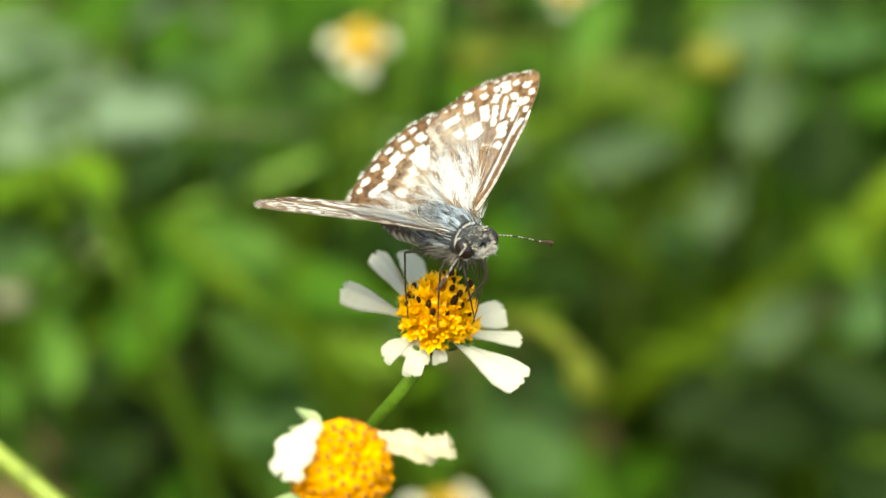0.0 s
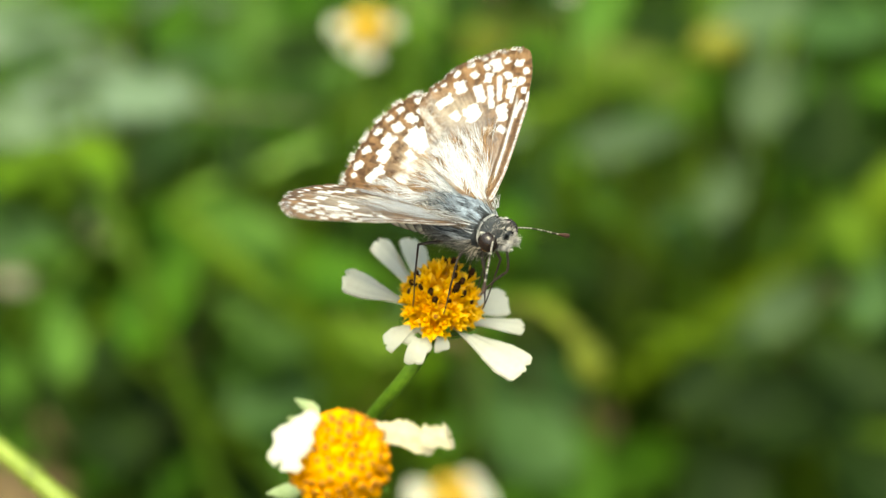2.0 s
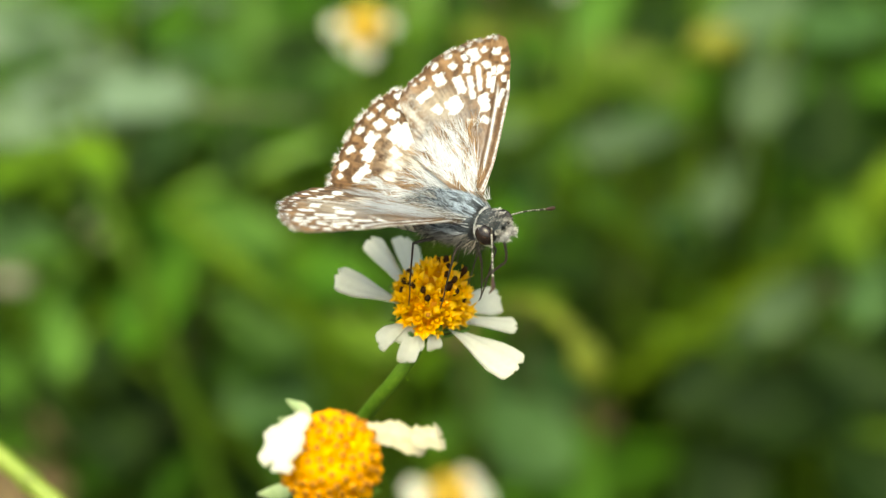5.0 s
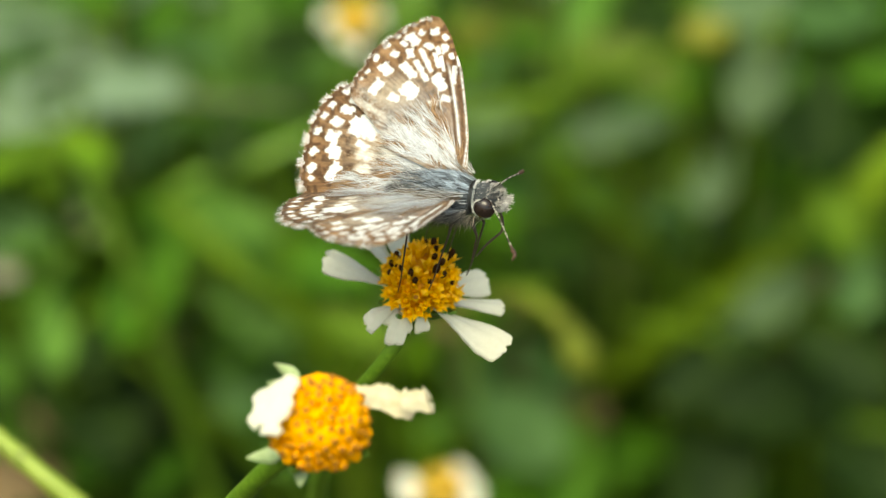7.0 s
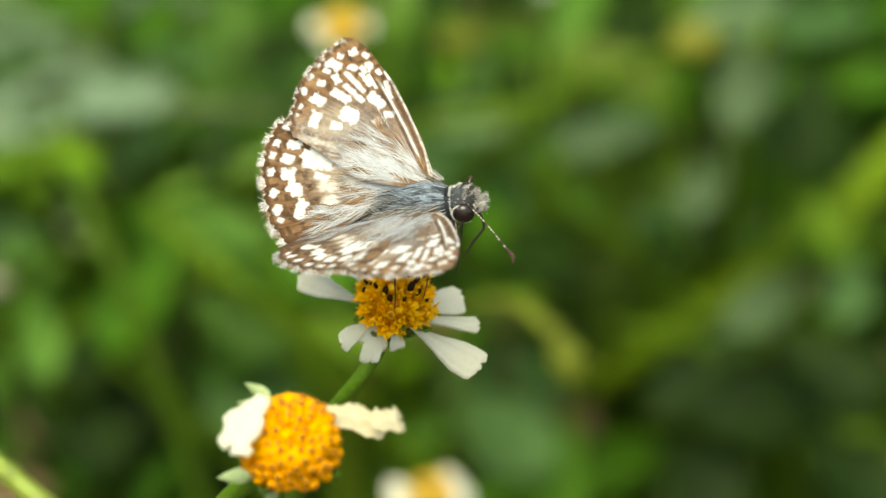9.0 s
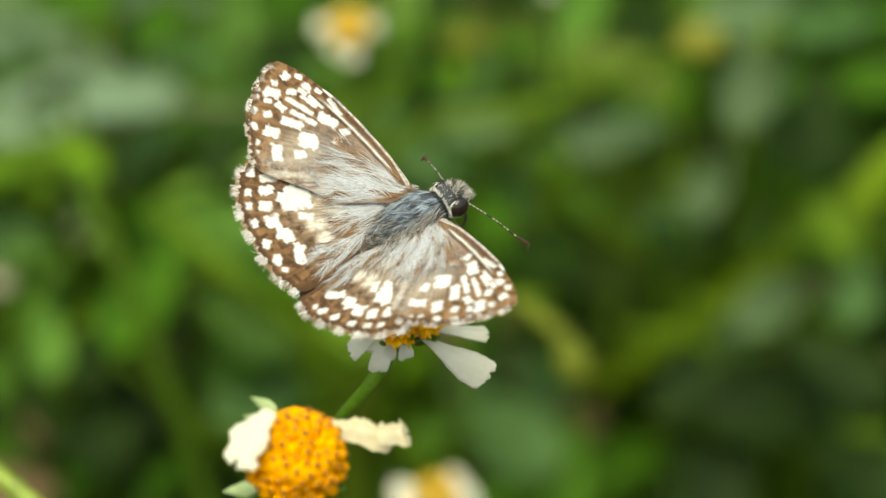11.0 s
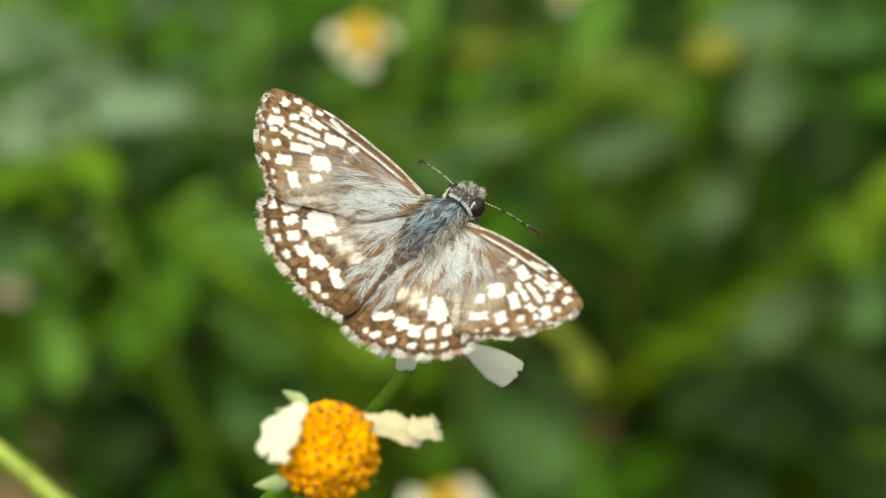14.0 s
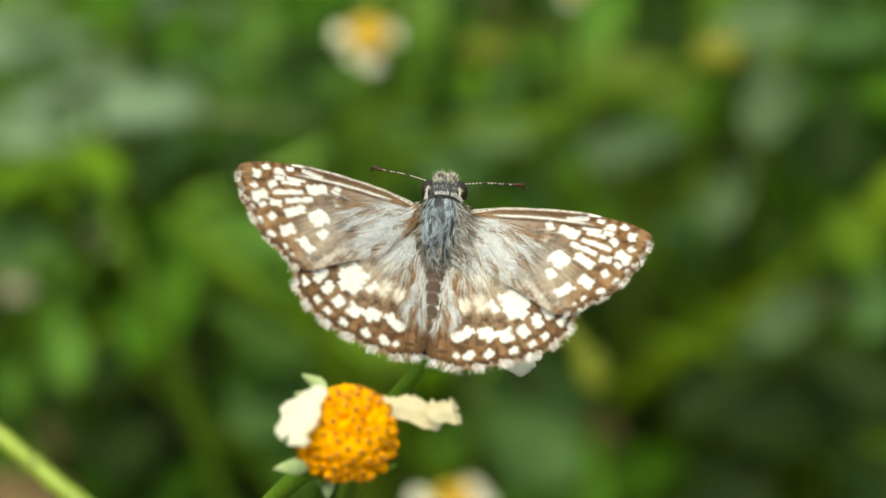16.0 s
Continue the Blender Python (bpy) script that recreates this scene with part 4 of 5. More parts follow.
def wing_pigment(x, y, fore, r, edge):
    """Upper side: brown with white spots, pale dusting at the base, a dark line inside the fringe."""
    n1, n2, n3 = value_noise(x, y, 0.9, 3), value_noise(x, y, 7, 4), value_noise(x, y, 2.6, 6)
    dist = np.hypot(x, y)

    def blend(col, to, k):
        return col + (to - col) * np.clip(k, 0, 1)[:, None]
    col = BROWN + (TAN - BROWN) * np.clip(0.15 + 0.75 * n1 * (0.5 + n2), 0, 1)[:, None]
    # scales lie in fine streaks that radiate from the base; veins are thin darker lines
    ang = np.arctan2(y + 0.4, -x + 2.5 if fore else -x + 1.0)
    outer = np.clip((dist - 3.5) / 4, 0, 1)
    streak, fine = value_noise(ang * 26 + 3, dist * 0.55, 1.0, 8), value_noise(ang * 64 + 9, dist * 0.8, 1.0, 12)
    col = col * (0.50 + 0.52 * streak + 0.42 * fine)[:, None]
    vein = np.clip(1 - np.abs(((ang * (15 if fore else 11)) % 1.0) - 0.5) * 12, 0, 1)
    col = blend(col, UMBER * 1.7, 0.4 * vein * outer)
    col = blend(col, UMBER * 1.2, 0.75 * np.clip((n3 - 0.57) * 5, 0, 1) * outer)
    if fore:
        dust = 0.95 * np.exp(-(((x + 4.7) / 2.5) ** 2 + ((y - 5.3) / 2.9) ** 2))
        col = blend(col, GREY, dust * (0.15 + 0.35 * n2 + 0.6 * fine + 0.4 * streak))
        halo = np.exp(-(((x + 6.3) / 1.9) ** 2 + ((y - 8.3) / 1.6) ** 2))
        col = blend(col, CREAM, halo * (0.35 + 0.6 * fine))
        hem = np.exp(-((x + 5.6 + (y - 2.6) * 0.63) / 1.3) ** 2) * np.clip((10 - y) / 2.5, 0, 1)
        col = blend(col, WHITE * (0.8, 0.77, 0.72), hem * (np.clip((streak - 0.3) * 2.2, 0, 1) * 0.6 + np.clip((n2 - 0.45) * 2.5, 0, 1) * 0.55))
        groups = (FORE_COSTAL, 0.1), (FORE_DISCAL, 0.16), (FORE_SUBMARGIN, 0.14), (FORE_MARGIN, 0.13)
    else:
        inner = np.exp(-(((x + 4.9) / 2.4) ** 2 + ((y - 3.4) / 3.0) ** 2))
        col = blend(col, CREAM, inner * (0.15 + 1.1 * streak * fine + 0.3 * n1))
        base = np.exp(-((x + 2.2) ** 2 + (y - 2.2) ** 2) / 5.5)
        col = blend(col, GREY, base * (0.3 + 0.9 * fine))
        # dark wedges between the two rows of spots, and a dark inner margin
        for hx, hy, ln, wd, turn in HIND_SUBMARGIN:
            near = np.exp(-(((x - hx * 0.87) / 0.42) ** 2 + ((y - hy * 0.9) / 0.5) ** 2)) + np.exp(-(((x - hx * 1.09) / 0.32) ** 2 + ((y - hy * 1.06) / 0.45) ** 2))
            col = blend(col, UMBER * 1.3, near * (n2 * 1.5 - 0.2))
        col = blend(col, UMBER * 1.4, np.clip((0.35 - y) / 0.6, 0, 1) * np.clip((-x - 5) / 2, 0, 1) * 0.8)
        k = spot_mask(x, y, HIND_FADED, 71, 0.5)
        col = blend(col, WHITE * (1.0, 0.95, 0.86), k * (0.6 + 0.5 * fine))
        groups = (HIND_DISCAL, 0.16), (HIND_SUBMARGIN, 0.15), (HIND_MARGIN, 0.14)
    for i, (spots, soft) in enumerate(groups):
        col = blend(col, WHITE, spot_mask(x, y, spots, 10 + 3 * i + (0 if fore else 40), soft))
    if fore:
        # brown and white lines along the leading edge
        run, off = y - 0.7, np.abs(x - np.interp(y, [p[1] for p in FORE_PLAN[:10]], [p[0] for p in FORE_PLAN[:10]]))
        lead = np.clip((run - 0.2) / 0.6, 0, 1) * np.clip((10.3 - run) / 1.5, 0, 1) * (x > -3.2)
        col = blend(col, UMBER * 1.5, np.exp(-((off - 0.40) / 0.2) ** 2) * lead * (0.35 + 0.6 * n2))
        col = blend(col, WHITE * 0.93, np.exp(-((off - 0.10) / 0.09) ** 2) * lead * (0.3 + 0.9 * n2))
        at = 0.62 + 0.035 * run
        col = blend(col, WHITE * 0.97, np.exp(-((off - at) / 0.12) ** 2) * lead * (0.75 + 0.4 * n2))
        col = blend(col, UMBER * 1.2, np.exp(-((off - at - 0.26) / 0.13) ** 2) * lead * 0.7)
        col = blend(col, WHITE * 0.8, np.exp(-((off - at - 0.46) / 0.09) ** 2) * lead * 0.5 * np.clip((6 - run) / 4, 0, 1))
    rim = np.clip((r - 0.965) / 0.012, 0, 1) * edge
    col = blend(col, UMBER * 1.3, 0.7 * rim)
    return np.clip(col, 0.01, 0.9)


def within(outline, p):
    """Whether a point lies inside a closed outline."""
    a, b = outline, np.roll(outline, -1, 0)
    cross = (a[:, 1] > p[1]) != (b[:, 1] > p[1])
    at = a[:, 0] + (p[1] - a[:, 1]) * (b[:, 0] - a[:, 0]) / (b[:, 1] - a[:, 1] + 1e-12)
    return np.count_nonzero(cross & (at > p[0])) % 2 == 1


def wing(name, fore, side, parent, label):
    """One wing with its own thickness, camber, pigment, hair and fringe; side 1 is left, -1 right."""
    plan = FORE_PLAN if fore else HIND_PLAN
    rim = smooth_line(list(plan), 20)
    base = np.array((plan[0][0] + 0.6, plan[0][1] - 1.0)) if fore else np.array((plan[0][0], plan[0][1] - 0.9))
    ns, nr = len(rim), 130
    t = np.linspace(0, 1, nr + 1)
    k = np.linspace(0, 1, ns)
    edge_s = np.clip((k - 0.46) / 0.06, 0, 1) * np.clip((0.92 - k) / 0.04, 0, 1) if fore else np.clip((k - 0.15) / 0.06, 0, 1) * np.clip((0.86 - k) / 0.05, 0, 1)
    rim = base + (rim - base) * (1 - 0.028 * edge_s)[:, None]
    rag = 1 + edge_s * (0.006 * np.sin(k * 150) + 0.007 * np.sin(k * 61 + 1) + 0.006 * np.sin(k * 233))
    pts = base + t[None, :, None] * (rim - base)[:, None, :] * (1 + (rag - 1)[:, None] * (t ** 8)[None, :])[:, :, None]
    x, y = pts[..., 0].ravel(), pts[..., 1].ravel()
    rr, ee = np.tile(t, ns), np.repeat(edge_s, nr + 1)
    d = np.hypot(x, y)
    z = 0.25 * np.sin(np.clip(d / 16, 0, 1) * math.pi) - 0.05 * np.sin(np.arctan2(y, 2 - x) * (60 if fore else 44)) * np.clip(d / 8, 0, 1) * 0.5
    top = np.stack([x, y * side, z], 1)
    low = np.stack([x, y * side, z - 0.07], 1)
    pig = wing_pigment(x, y, fore, rr, ee)
    under = np.array((0.55, 0.50, 0.40)) * (0.75 + 0.5 * value_noise(x, y, 1.2, 9))[:, None]
    under = under + (np.array((0.22, 0.14, 0.07)) - under) * (np.clip((value_noise(x, y, 0.8, 5) - 0.5) * 6, 0, 1) * 0.7)[:, None]
    n, w = len(x), nr + 1
    faces = []
    for i in range(ns - 1):
        for j in range(nr):
            a = i * w + j
            q = (a, a + 1, a + w + 1, a + w)
            faces.append(q if side < 0 else q[::-1])
            g = tuple(v + n for v in q)
            faces.append(g[::-1] if side < 0 else g)
    for i in range(ns - 1):
        a, b = i * w + nr, (i + 1) * w + nr
        faces.append((a, b, b + n, a + n))
    me = mesh_of(name, np.concatenate([top, low]) * MM, faces, WING, True, np.concatenate([pig, under]))
    ob = part(name, me, parent, label)
    rng = np.random.RandomState(20 + (1 if fore else 2))
    # fringe of scale tufts along the outer margin
    v, f, c = [], [], []
    for i in range(ns - 1):
        if edge_s[i] < (0.75 if fore else 0.4):
            continue
        out = rim[i] - base
        out = out / np.linalg.norm(out)
        tan = rim[i + 1] - rim[i]
        tan = tan / (np.linalg.norm(tan) + 1e-9)
        nor = np.array((-tan[1], tan[0]))
        nor = nor * np.sign(nor @ out)
        pale = math.sin(k[i] * (95 if fore else 70)) > 0.15
        for _ in range(9):
            o = rim[i] * (1 - 0.012) + tan * rng.uniform(0, 0.25)
            dr = nor + tan * rng.normal(0, 0.35)
            ln = rng.uniform(0.10, 0.33) * (1.35 if pale else 0.8) * (1.05 if fore else 1.9)
            zz = rng.normal(0, 0.06)
            wv = tan * rng.uniform(0.012, 0.028)
            a = len(v)
            e = o + dr * ln
            v += [(o[0] - wv[0], (o[1] - wv[1]) * side, zz), (o[0] + wv[0], (o[1] + wv[1]) * side, zz), (e[0] + wv[0] * 0.4, (e[1] + wv[1] * 0.4) * side, zz - 0.1), (e[0] - wv[0] * 0.4, (e[1] - wv[1] * 0.4) * side, zz - 0.1)]
            f.append((a, a + 1, a + 2, a + 3))
            cc = (WHITE * rng.uniform(0.55, 1.0)) if rng.rand() < (0.75 if pale else 0.2) else TAN * rng.uniform(0.5, 1.3)
            c += [cc] * 4
    part("fringe", mesh_of("fringe", np.array(v) * MM, f, FUR, False, np.array(c)), ob, "pale hair fringe")
    # long silky hairs that lie in combed locks over the base
    v, f, c = [], [], []
    if fore:
        far, turn = rng.uniform(0.4, 6.8, 4800), rng.uniform(0.30, 1.35, 4800)
        roots = np.stack([plan[0][0] - far * np.sin(turn) * 0.98 + 0.5, plan[0][1] + far * np.cos(turn) - 0.3], 1)
    else:
        turn = rng.uniform(-0.12, 1.1, 5200)
        far = rng.uniform(0.4, np.where(turn < 0.16, 8.0, 4.6))
        roots = np.stack([-far * np.cos(turn), 0.3 + far * np.sin(turn)], 1)
    ends = roots + (roots - np.array((plan[0][0] + 1.4, plan[0][1] - 1.5))) * (1.3 / (far + 1))[:, None]
    marks = FORE_COSTAL + FORE_DISCAL if fore else HIND_DISCAL + HIND_FADED + HIND_SUBMARGIN
    on_spot = spot_mask(ends[:, 0], ends[:, 1], marks, 5, 0.3)
    spread = value_noise(np.arctan2(roots[:, 1] + 1, 2 - roots[:, 0]) * 30, far * 0.5, 1.0, 33)
    for (px, py), dist, hit, shade in zip(roots, far, on_spot, spread):
        if rng.rand() < hit * 0.85:
            continue
        dr = np.array((px, py)) - np.array((plan[0][0] + 1.4, plan[0][1] - 1.5))
        dr = dr / (np.linalg.norm(dr) + 1e-9)
        lock = float(value_noise(px, py, 1.7, 31)) - 0.5
        bend = rng.normal(0, 0.13) + lock * 1.1
        dr = np.array((dr[0] * math.cos(bend) - dr[1] * math.sin(bend), dr[0] * math.sin(bend) + dr[1] * math.cos(bend)))
        ln = rng.uniform(1.0, 2.6) * (1.0 if dist < 4 else 0.7)
        if not within(rim, (px, py)) or not (fore and px < -2.5 or within(rim, np.array((px, py)) + dr * ln)):
            continue
        if fore:
            pale = 0.10 + 0.42 * min(1, dist / 3.5) - 0.4 * (px > -2.6)
        else:
            pale = 0.30 if py > 1.0 else 0.16
        high = rng.rand() < pale + (shade - 0.5) * 1.9
        if high:
            cc = (np.array((0.55, 0.57, 0.60)) if fore or py < 2.2 else np.array((0.58, 0.56, 0.52))) * rng.choice((0.7, 1.0, 1.25))
        else:
            cc = TAN * rng.choice((0.22, 0.5, 0.9, 1.15))
        zz, rise = 0.25 * math.sin(min(1, math.hypot(px, py) / 16) * math.pi) + 0.03, rng.uniform(0.04, 0.24) if high else rng.uniform(0.01, 0.07)
        wv = np.array((-dr[1], dr[0])) * rng.uniform(0.008, 0.019)
        sag = np.array((-dr[1], dr[0])) * ln * (rng.normal(0, 0.04) + lock * 0.3)
        a = len(v)
        for q, wide in ((0.0, 1.0), (0.35, 1.0), (0.7, 0.8), (1.0, 0.15)):
            m = np.array((px, py)) + dr * ln * q + sag * 4 * q * (1 - q)
            up = zz + rise * math.sin(min(1, q * 1.2) * 2.2)
            v += [(m[0] - wv[0] * wide, (m[1] - wv[1] * wide) * side, up), (m[0] + wv[0] * wide, (m[1] + wv[1] * wide) * side, up)]
        f += [(a, a + 1, a + 3, a + 2), (a + 2, a + 3, a + 5, a + 4), (a + 4, a + 5, a + 7, a + 6)]
        c += [cc] * 8
    part("wing_hair", mesh_of("wing_hair", np.array(v) * MM, f, FUR, False, np.array(c)), ob, "long grey and tan hair")
    return ob


butterfly = thing("butterfly", CENTRE, "brown and white checkered butterfly with hairy blue-grey body", "butterfly")


def body_ring_mesh(name, rings, mat, col, seed, parent, label=""):
    """A body part from rings: x, half width, half height, z (mm)."""
    verts, faces, sides = [], [], 20
    for x, w, h, z in rings:
        for k in range(sides):
            a = 2 * math.pi * k / sides
            verts.append((x, w * math.cos(a), z + h * math.sin(a)))
    for i in range(len(rings) - 1):
        for k in range(sides):
            a, b = i * sides + k, i * sides + (k + 1) % sides
            faces.append((a, b, b + sides, a + sides))
    faces.append(tuple(range(sides)))
    faces.append(tuple(range(len(verts) - sides, len(verts)))[::-1])
    v = np.array(verts)
    pig = np.array([col(p) for p in v])
    return part(name, mesh_of(name, v * MM, faces, mat, True, pig), parent, label)


def hair_coat(name, places, parent, label, seed):
    """Hairs from places: each a root, a direction, a length and a colour."""
    v, f, c = [], [], []
    rng = np.random.RandomState(seed)
    for p, d, ln, col in places:
        d = d / (np.linalg.norm(d) + 1e-9)
        w = np.cross(d, rng.normal(0, 1, 3))
        w = w / (np.linalg.norm(w) + 1e-9) * rng.uniform(0.008, 0.018)
        bend = rng.normal(0, 0.10, 3) * ln
        mid, e = p + d * ln * 0.5, p + d * ln + bend
        a = len(v)
        v += [p - w, p + w, mid - w, mid + w, e]
        f += [(a, a + 1, a + 3, a + 2), (a + 2, a + 3, a + 4)]
        c += [col] * 5
    return part(name, mesh_of(name, np.array(v) * MM, f, FUR, False, np.array(c)), parent, label)


antennae, tails = [], []


def build_body():
    dark = lambda p: np.array((0.06, 0.07, 0.08)) * (0.8 + 0.5 * noise.noise((p[0] * 3, p[1] * 3, p[2] * 3)))
    thorax = body_ring_mesh("thorax", [(1.4, 0.7, 0.6, 0.1), (1.1, 1.35, 1.15, 0.1), (0.3, 1.85, 1.6, 0.05), (-0.9, 2.1, 1.85, -0.05), (-2.4, 1.9, 1.75, -0.2), (-3.5, 1.4, 1.3, -0.4), (-3.9, 0.8, 0.8, -0.45)], FUR, dark, 1, butterfly, "blue-grey hairy thorax")
    rings = []
    n = 8
    for i in range(n):
        x0, x1 = -3.0 - i * 1.03, -3.0 - (i + 1) * 1.03
        s0 = 1.36 * (1 - 0.03 * i) * (1 if i < 6 else 1 - 0.2 * (i - 5))
        for q, b in ((0.0, 0.9), (0.25, 1.02), (0.8, 1.03), (0.97, 0.92)):
            x = x0 + (x1 - x0) * q
            t = (-3.0 - x) / 8.3
            rings.append((x, s0 * b, s0 * b * 1.2, -0.4 - 0.3 * t))
    rings.append((-11.5, 0.2, 0.2, -0.85))

    def band(p):
        u = ((-3.0 - p[0]) / 1.03) % 1.0
        t = (-3.0 - p[0]) / 8.3
        above = p[2] - (-0.4 - 0.3 * t)
        c = np.array((0.075, 0.049, 0.036))
        if above < -0.1:
            c = np.array((0.7, 0.66, 0.54)) if u < 0.55 else np.array((0.05, 0.04, 0.03))
        elif u > 0.93:
            c = np.array((0.19, 0.14, 0.11))
        return c
    abdomen = body_ring_mesh("abdomen", rings, FUR, band, 2, butterfly, "banded brown abdomen, pale beneath")
    tails.append(abdomen)
    head = body_ring_mesh("head", [(3.15, 0.3, 0.3, 0.0), (3.0, 0.8, 0.75, 0.05), (2.7, 1.15, 1.05, 0.1), (2.1, 1.25, 1.1, 0.15), (1.5, 1.1, 1.0, 0.2), (1.0, 0.7, 0.7, 0.15)], FUR, lambda p: dark(p), 3, butterfly, "grey hairy head with white bands")
    for s_ in (1, -1):
        v, f = blob((2.3, s_ * 1.15, 0.0), (0.84, 0.64, 0.84), 16, 20)
        part("eye", mesh_of("eye", np.array(v) * MM, f, EYE_BLACK), head, "large black eye")
        v, f = tube([(2.8, s_ * 0.4, -0.5), (3.4, s_ * 0.5, -0.4), (3.9, s_ * 0.45, 0.0)], [0.3, 0.33, 0.14], 8, 4)
        v = np.array(v)
        part("palp", mesh_of("palp", v * MM, f, FUR, True, np.tile((0.4, 0.39, 0.38), (len(v), 1))), head, "hairy grey palp")
        # antenna: ringed shaft and hooked club
        root, tip = np.zeros(3), np.array((7.2, 0, 0))
        v, f = tube([root, tip * 0.45 + np.array((0, 0, 0.18)), tip * 0.86], [0.075, 0.06, 0.075], 6, 18)
        v = np.array(v)
        along = np.linalg.norm(v, axis=1)
        pig = np.where(((along * 2.6) % 1.0 < 0.34)[:, None], np.array((0.6, 0.56, 0.48)), np.array((0.035, 0.025, 0.02)))
        pig = np.where((along < 0.4)[:, None], np.array((0.7, 0.68, 0.62)), pig)
        ant = part("antenna", mesh_of("antenna", v * MM, f, FUR, True, pig), head, "thin ringed antenna")
        antennae.append(ant)
        v, f = tube([tip * 0.84, tip * 0.93, tip, tip + np.array((0.25, 0.3 * s_, -0.35))], [0.075, 0.17, 0.15, 0.05], 8, 5)
        part("club", mesh_of("club", np.array(v) * MM, f, RUST), ant, "rusty hooked club")
    v, f = tube([(2.9, 0, -0.7), (3.15, -0.1, -1.4), (3.15, -0.2, -2.4), (3.0, -0.25, -2.85), (2.6, -0.35, -3.2), (1.8, -0.6, -3.9), (0.9, -0.95, -4.9)], [0.13, 0.11, 0.1, 0.1, 0.1, 0.095, 0.06], 7, 6)
    part("proboscis", mesh_of("proboscis", np.array(v) * MM, f, CHITIN), head, "thin dark tongue bent at an elbow")
    for s_ in (1, -1):
        for root, knee, ankle, foot in (((0.8, 0.6, -1.4), (1.2, 0.9, -3.0), (0.2, 0.3, -5.8), (-0.6, -0.1, -7.6)), ((-0.5, 0.8, -1.5), (-0.6, 1.9, -2.2), (-2.0, 1.9, -5.4), (-3.2, 1.8, -8.0)),
                                        ((-1.8, 0.8, -1.5), (-3.3, 3.2, -1.0), (-4.3, 3.3, -4.6), (-5.2, 3.1, -7.4))):
            q = [np.array((a, b * s_, c)) for a, b, c in (root, knee, ankle, foot)]
            leg = [tube([q[0], (q[0] + q[1]) / 2 + (0, 0, 0.1), q[1]], [0.17, 0.14, 0.1], 7, 4), tube([q[1], (q[1] + q[2]) / 2, q[2]], [0.09, 0.075, 0.06], 7, 4), tube([q[2], (q[2] + q[3]) / 2 + (0.05, 0, 0), q[3]], [0.06, 0.05, 0.04], 6, 4)]
            v, f = joined(leg)
            part("leg", mesh_of("leg", np.array(v) * MM, f, CHITIN), butterfly, "thin dark jointed leg")
    rng = np.random.RandomState(4)
    coat = []
    for _ in range(10000):
        a, x = rng.uniform(-0.5, math.pi + 0.5), rng.uniform(-4.6, 1.1)
        h = math.sqrt(max(0.09, 1 - ((x + 1.1) / 3.3) ** 2)) * 1.85
        nrm = np.array((0, math.cos(a), math.sin(a)))
        p = np.array((x, 0, -0.1)) + nrm * (h * np.array((1, 1.1, 0.96)) + 0.06)
        swell = max(-0.35, min(1.1, 0.17 * (x + 1.1) * 1.85 / h))
        u, w = a * 1.9 + 4, x + 9
        lock, tone = float(value_noise(u, w, 1.3, 41)) - 0.5, float(value_noise(u * 6.5, w * 1.2, 1.0, 43))
        rear = min(1.0, max(0.0, (-x - 1.2) / 2.0))
        d = nrm * (swell + rng.uniform(0.0, 0.16) + 0.3 * rear * tone) + np.array((-1.0, 0, 0)) + np.array((0, -math.sin(a), math.cos(a))) * lock * (1.2 + 1.6 * rear) + rng.normal(0, 0.06 + 0.14 * rear, 3)
        if math.sin(a) > 0.1:
            dark = tone < 0.36 + 0.26 * rear
            c = np.array((0.36, 0.425, 0.50)) * (rng.choice((0.06, 0.15, 0.35)) if dark else rng.choice((0.5, 0.8, 1.15, 1.45)) * (0.6 + 0.6 * tone))
            if abs(math.cos(a)) > 0.55 and not dark:
                c = np.array((0.48, 0.51, 0.54)) * rng.choice((0.55, 0.9, 1.25))
            if rear > 0.5 and rng.rand() < 0.4:
                c = np.array((0.42, 0.40, 0.37)) * (rng.choice((0.08, 0.25)) if dark else rng.choice((0.6, 1.5)))
        else:
            # low on the flanks the hair colour takes in the body's own shade
            c = np.array((0.36, 0.34, 0.31)) * rng.choice((0.08, 0.2, 0.5, 1.2))
        coat.append((p, d, rng.uniform(0.6, 1.2) * (1 + 1.1 * rear), c))
    # underside hair, mostly coloured dark to hold the shade beneath the thorax
    for _ in range(2600):
        a, x = rng.uniform(math.pi + 0.2, 2 * math.pi - 0.2), rng.uniform(-3.6, 1.6)
        nrm = np.array((0, math.cos(a), math.sin(a)))
        p = np.array((x, 0, -0.1)) + nrm * 1.55
        coat.append((p, nrm * 0.6 + np.array((-0.6, 0, -0.3)) + rng.normal(0, 0.25, 3), rng.uniform(0.6, 1.3), np.array((0.40, 0.36, 0.29)) * rng.choice((0.05, 0.1, 0.2, 0.5, 1.4))))
    # tufts that spill over the wing bases
    for _ in range(2600):
        s_ = rng.choice((-1, 1))
        p = np.array((rng.uniform(-4.2, 0.8), s_ * rng.uniform(0.9, 2.0), rng.uniform(0.95, 1.2)))
        tone = float(value_noise(p[0] + 9, p[1] + 5, 2.2, 45))
        c = np.array((0.52, 0.535, 0.55)) * rng.choice((0.7, 1.1, 1.4)) if rng.rand() < tone - 0.08 else np.array((0.26, 0.19, 0.12)) * rng.choice((0.15, 0.5, 1.0))
        coat.append((p, np.array((-0.85, 0.7 * s_, 0.32)) + (tone - 0.5) * np.array((0.4, 0.9 * s_, 0)) + rng.normal(0, 0.14, 3) * (1, 1, 0.4), rng.uniform(1.0, 2.6), c))
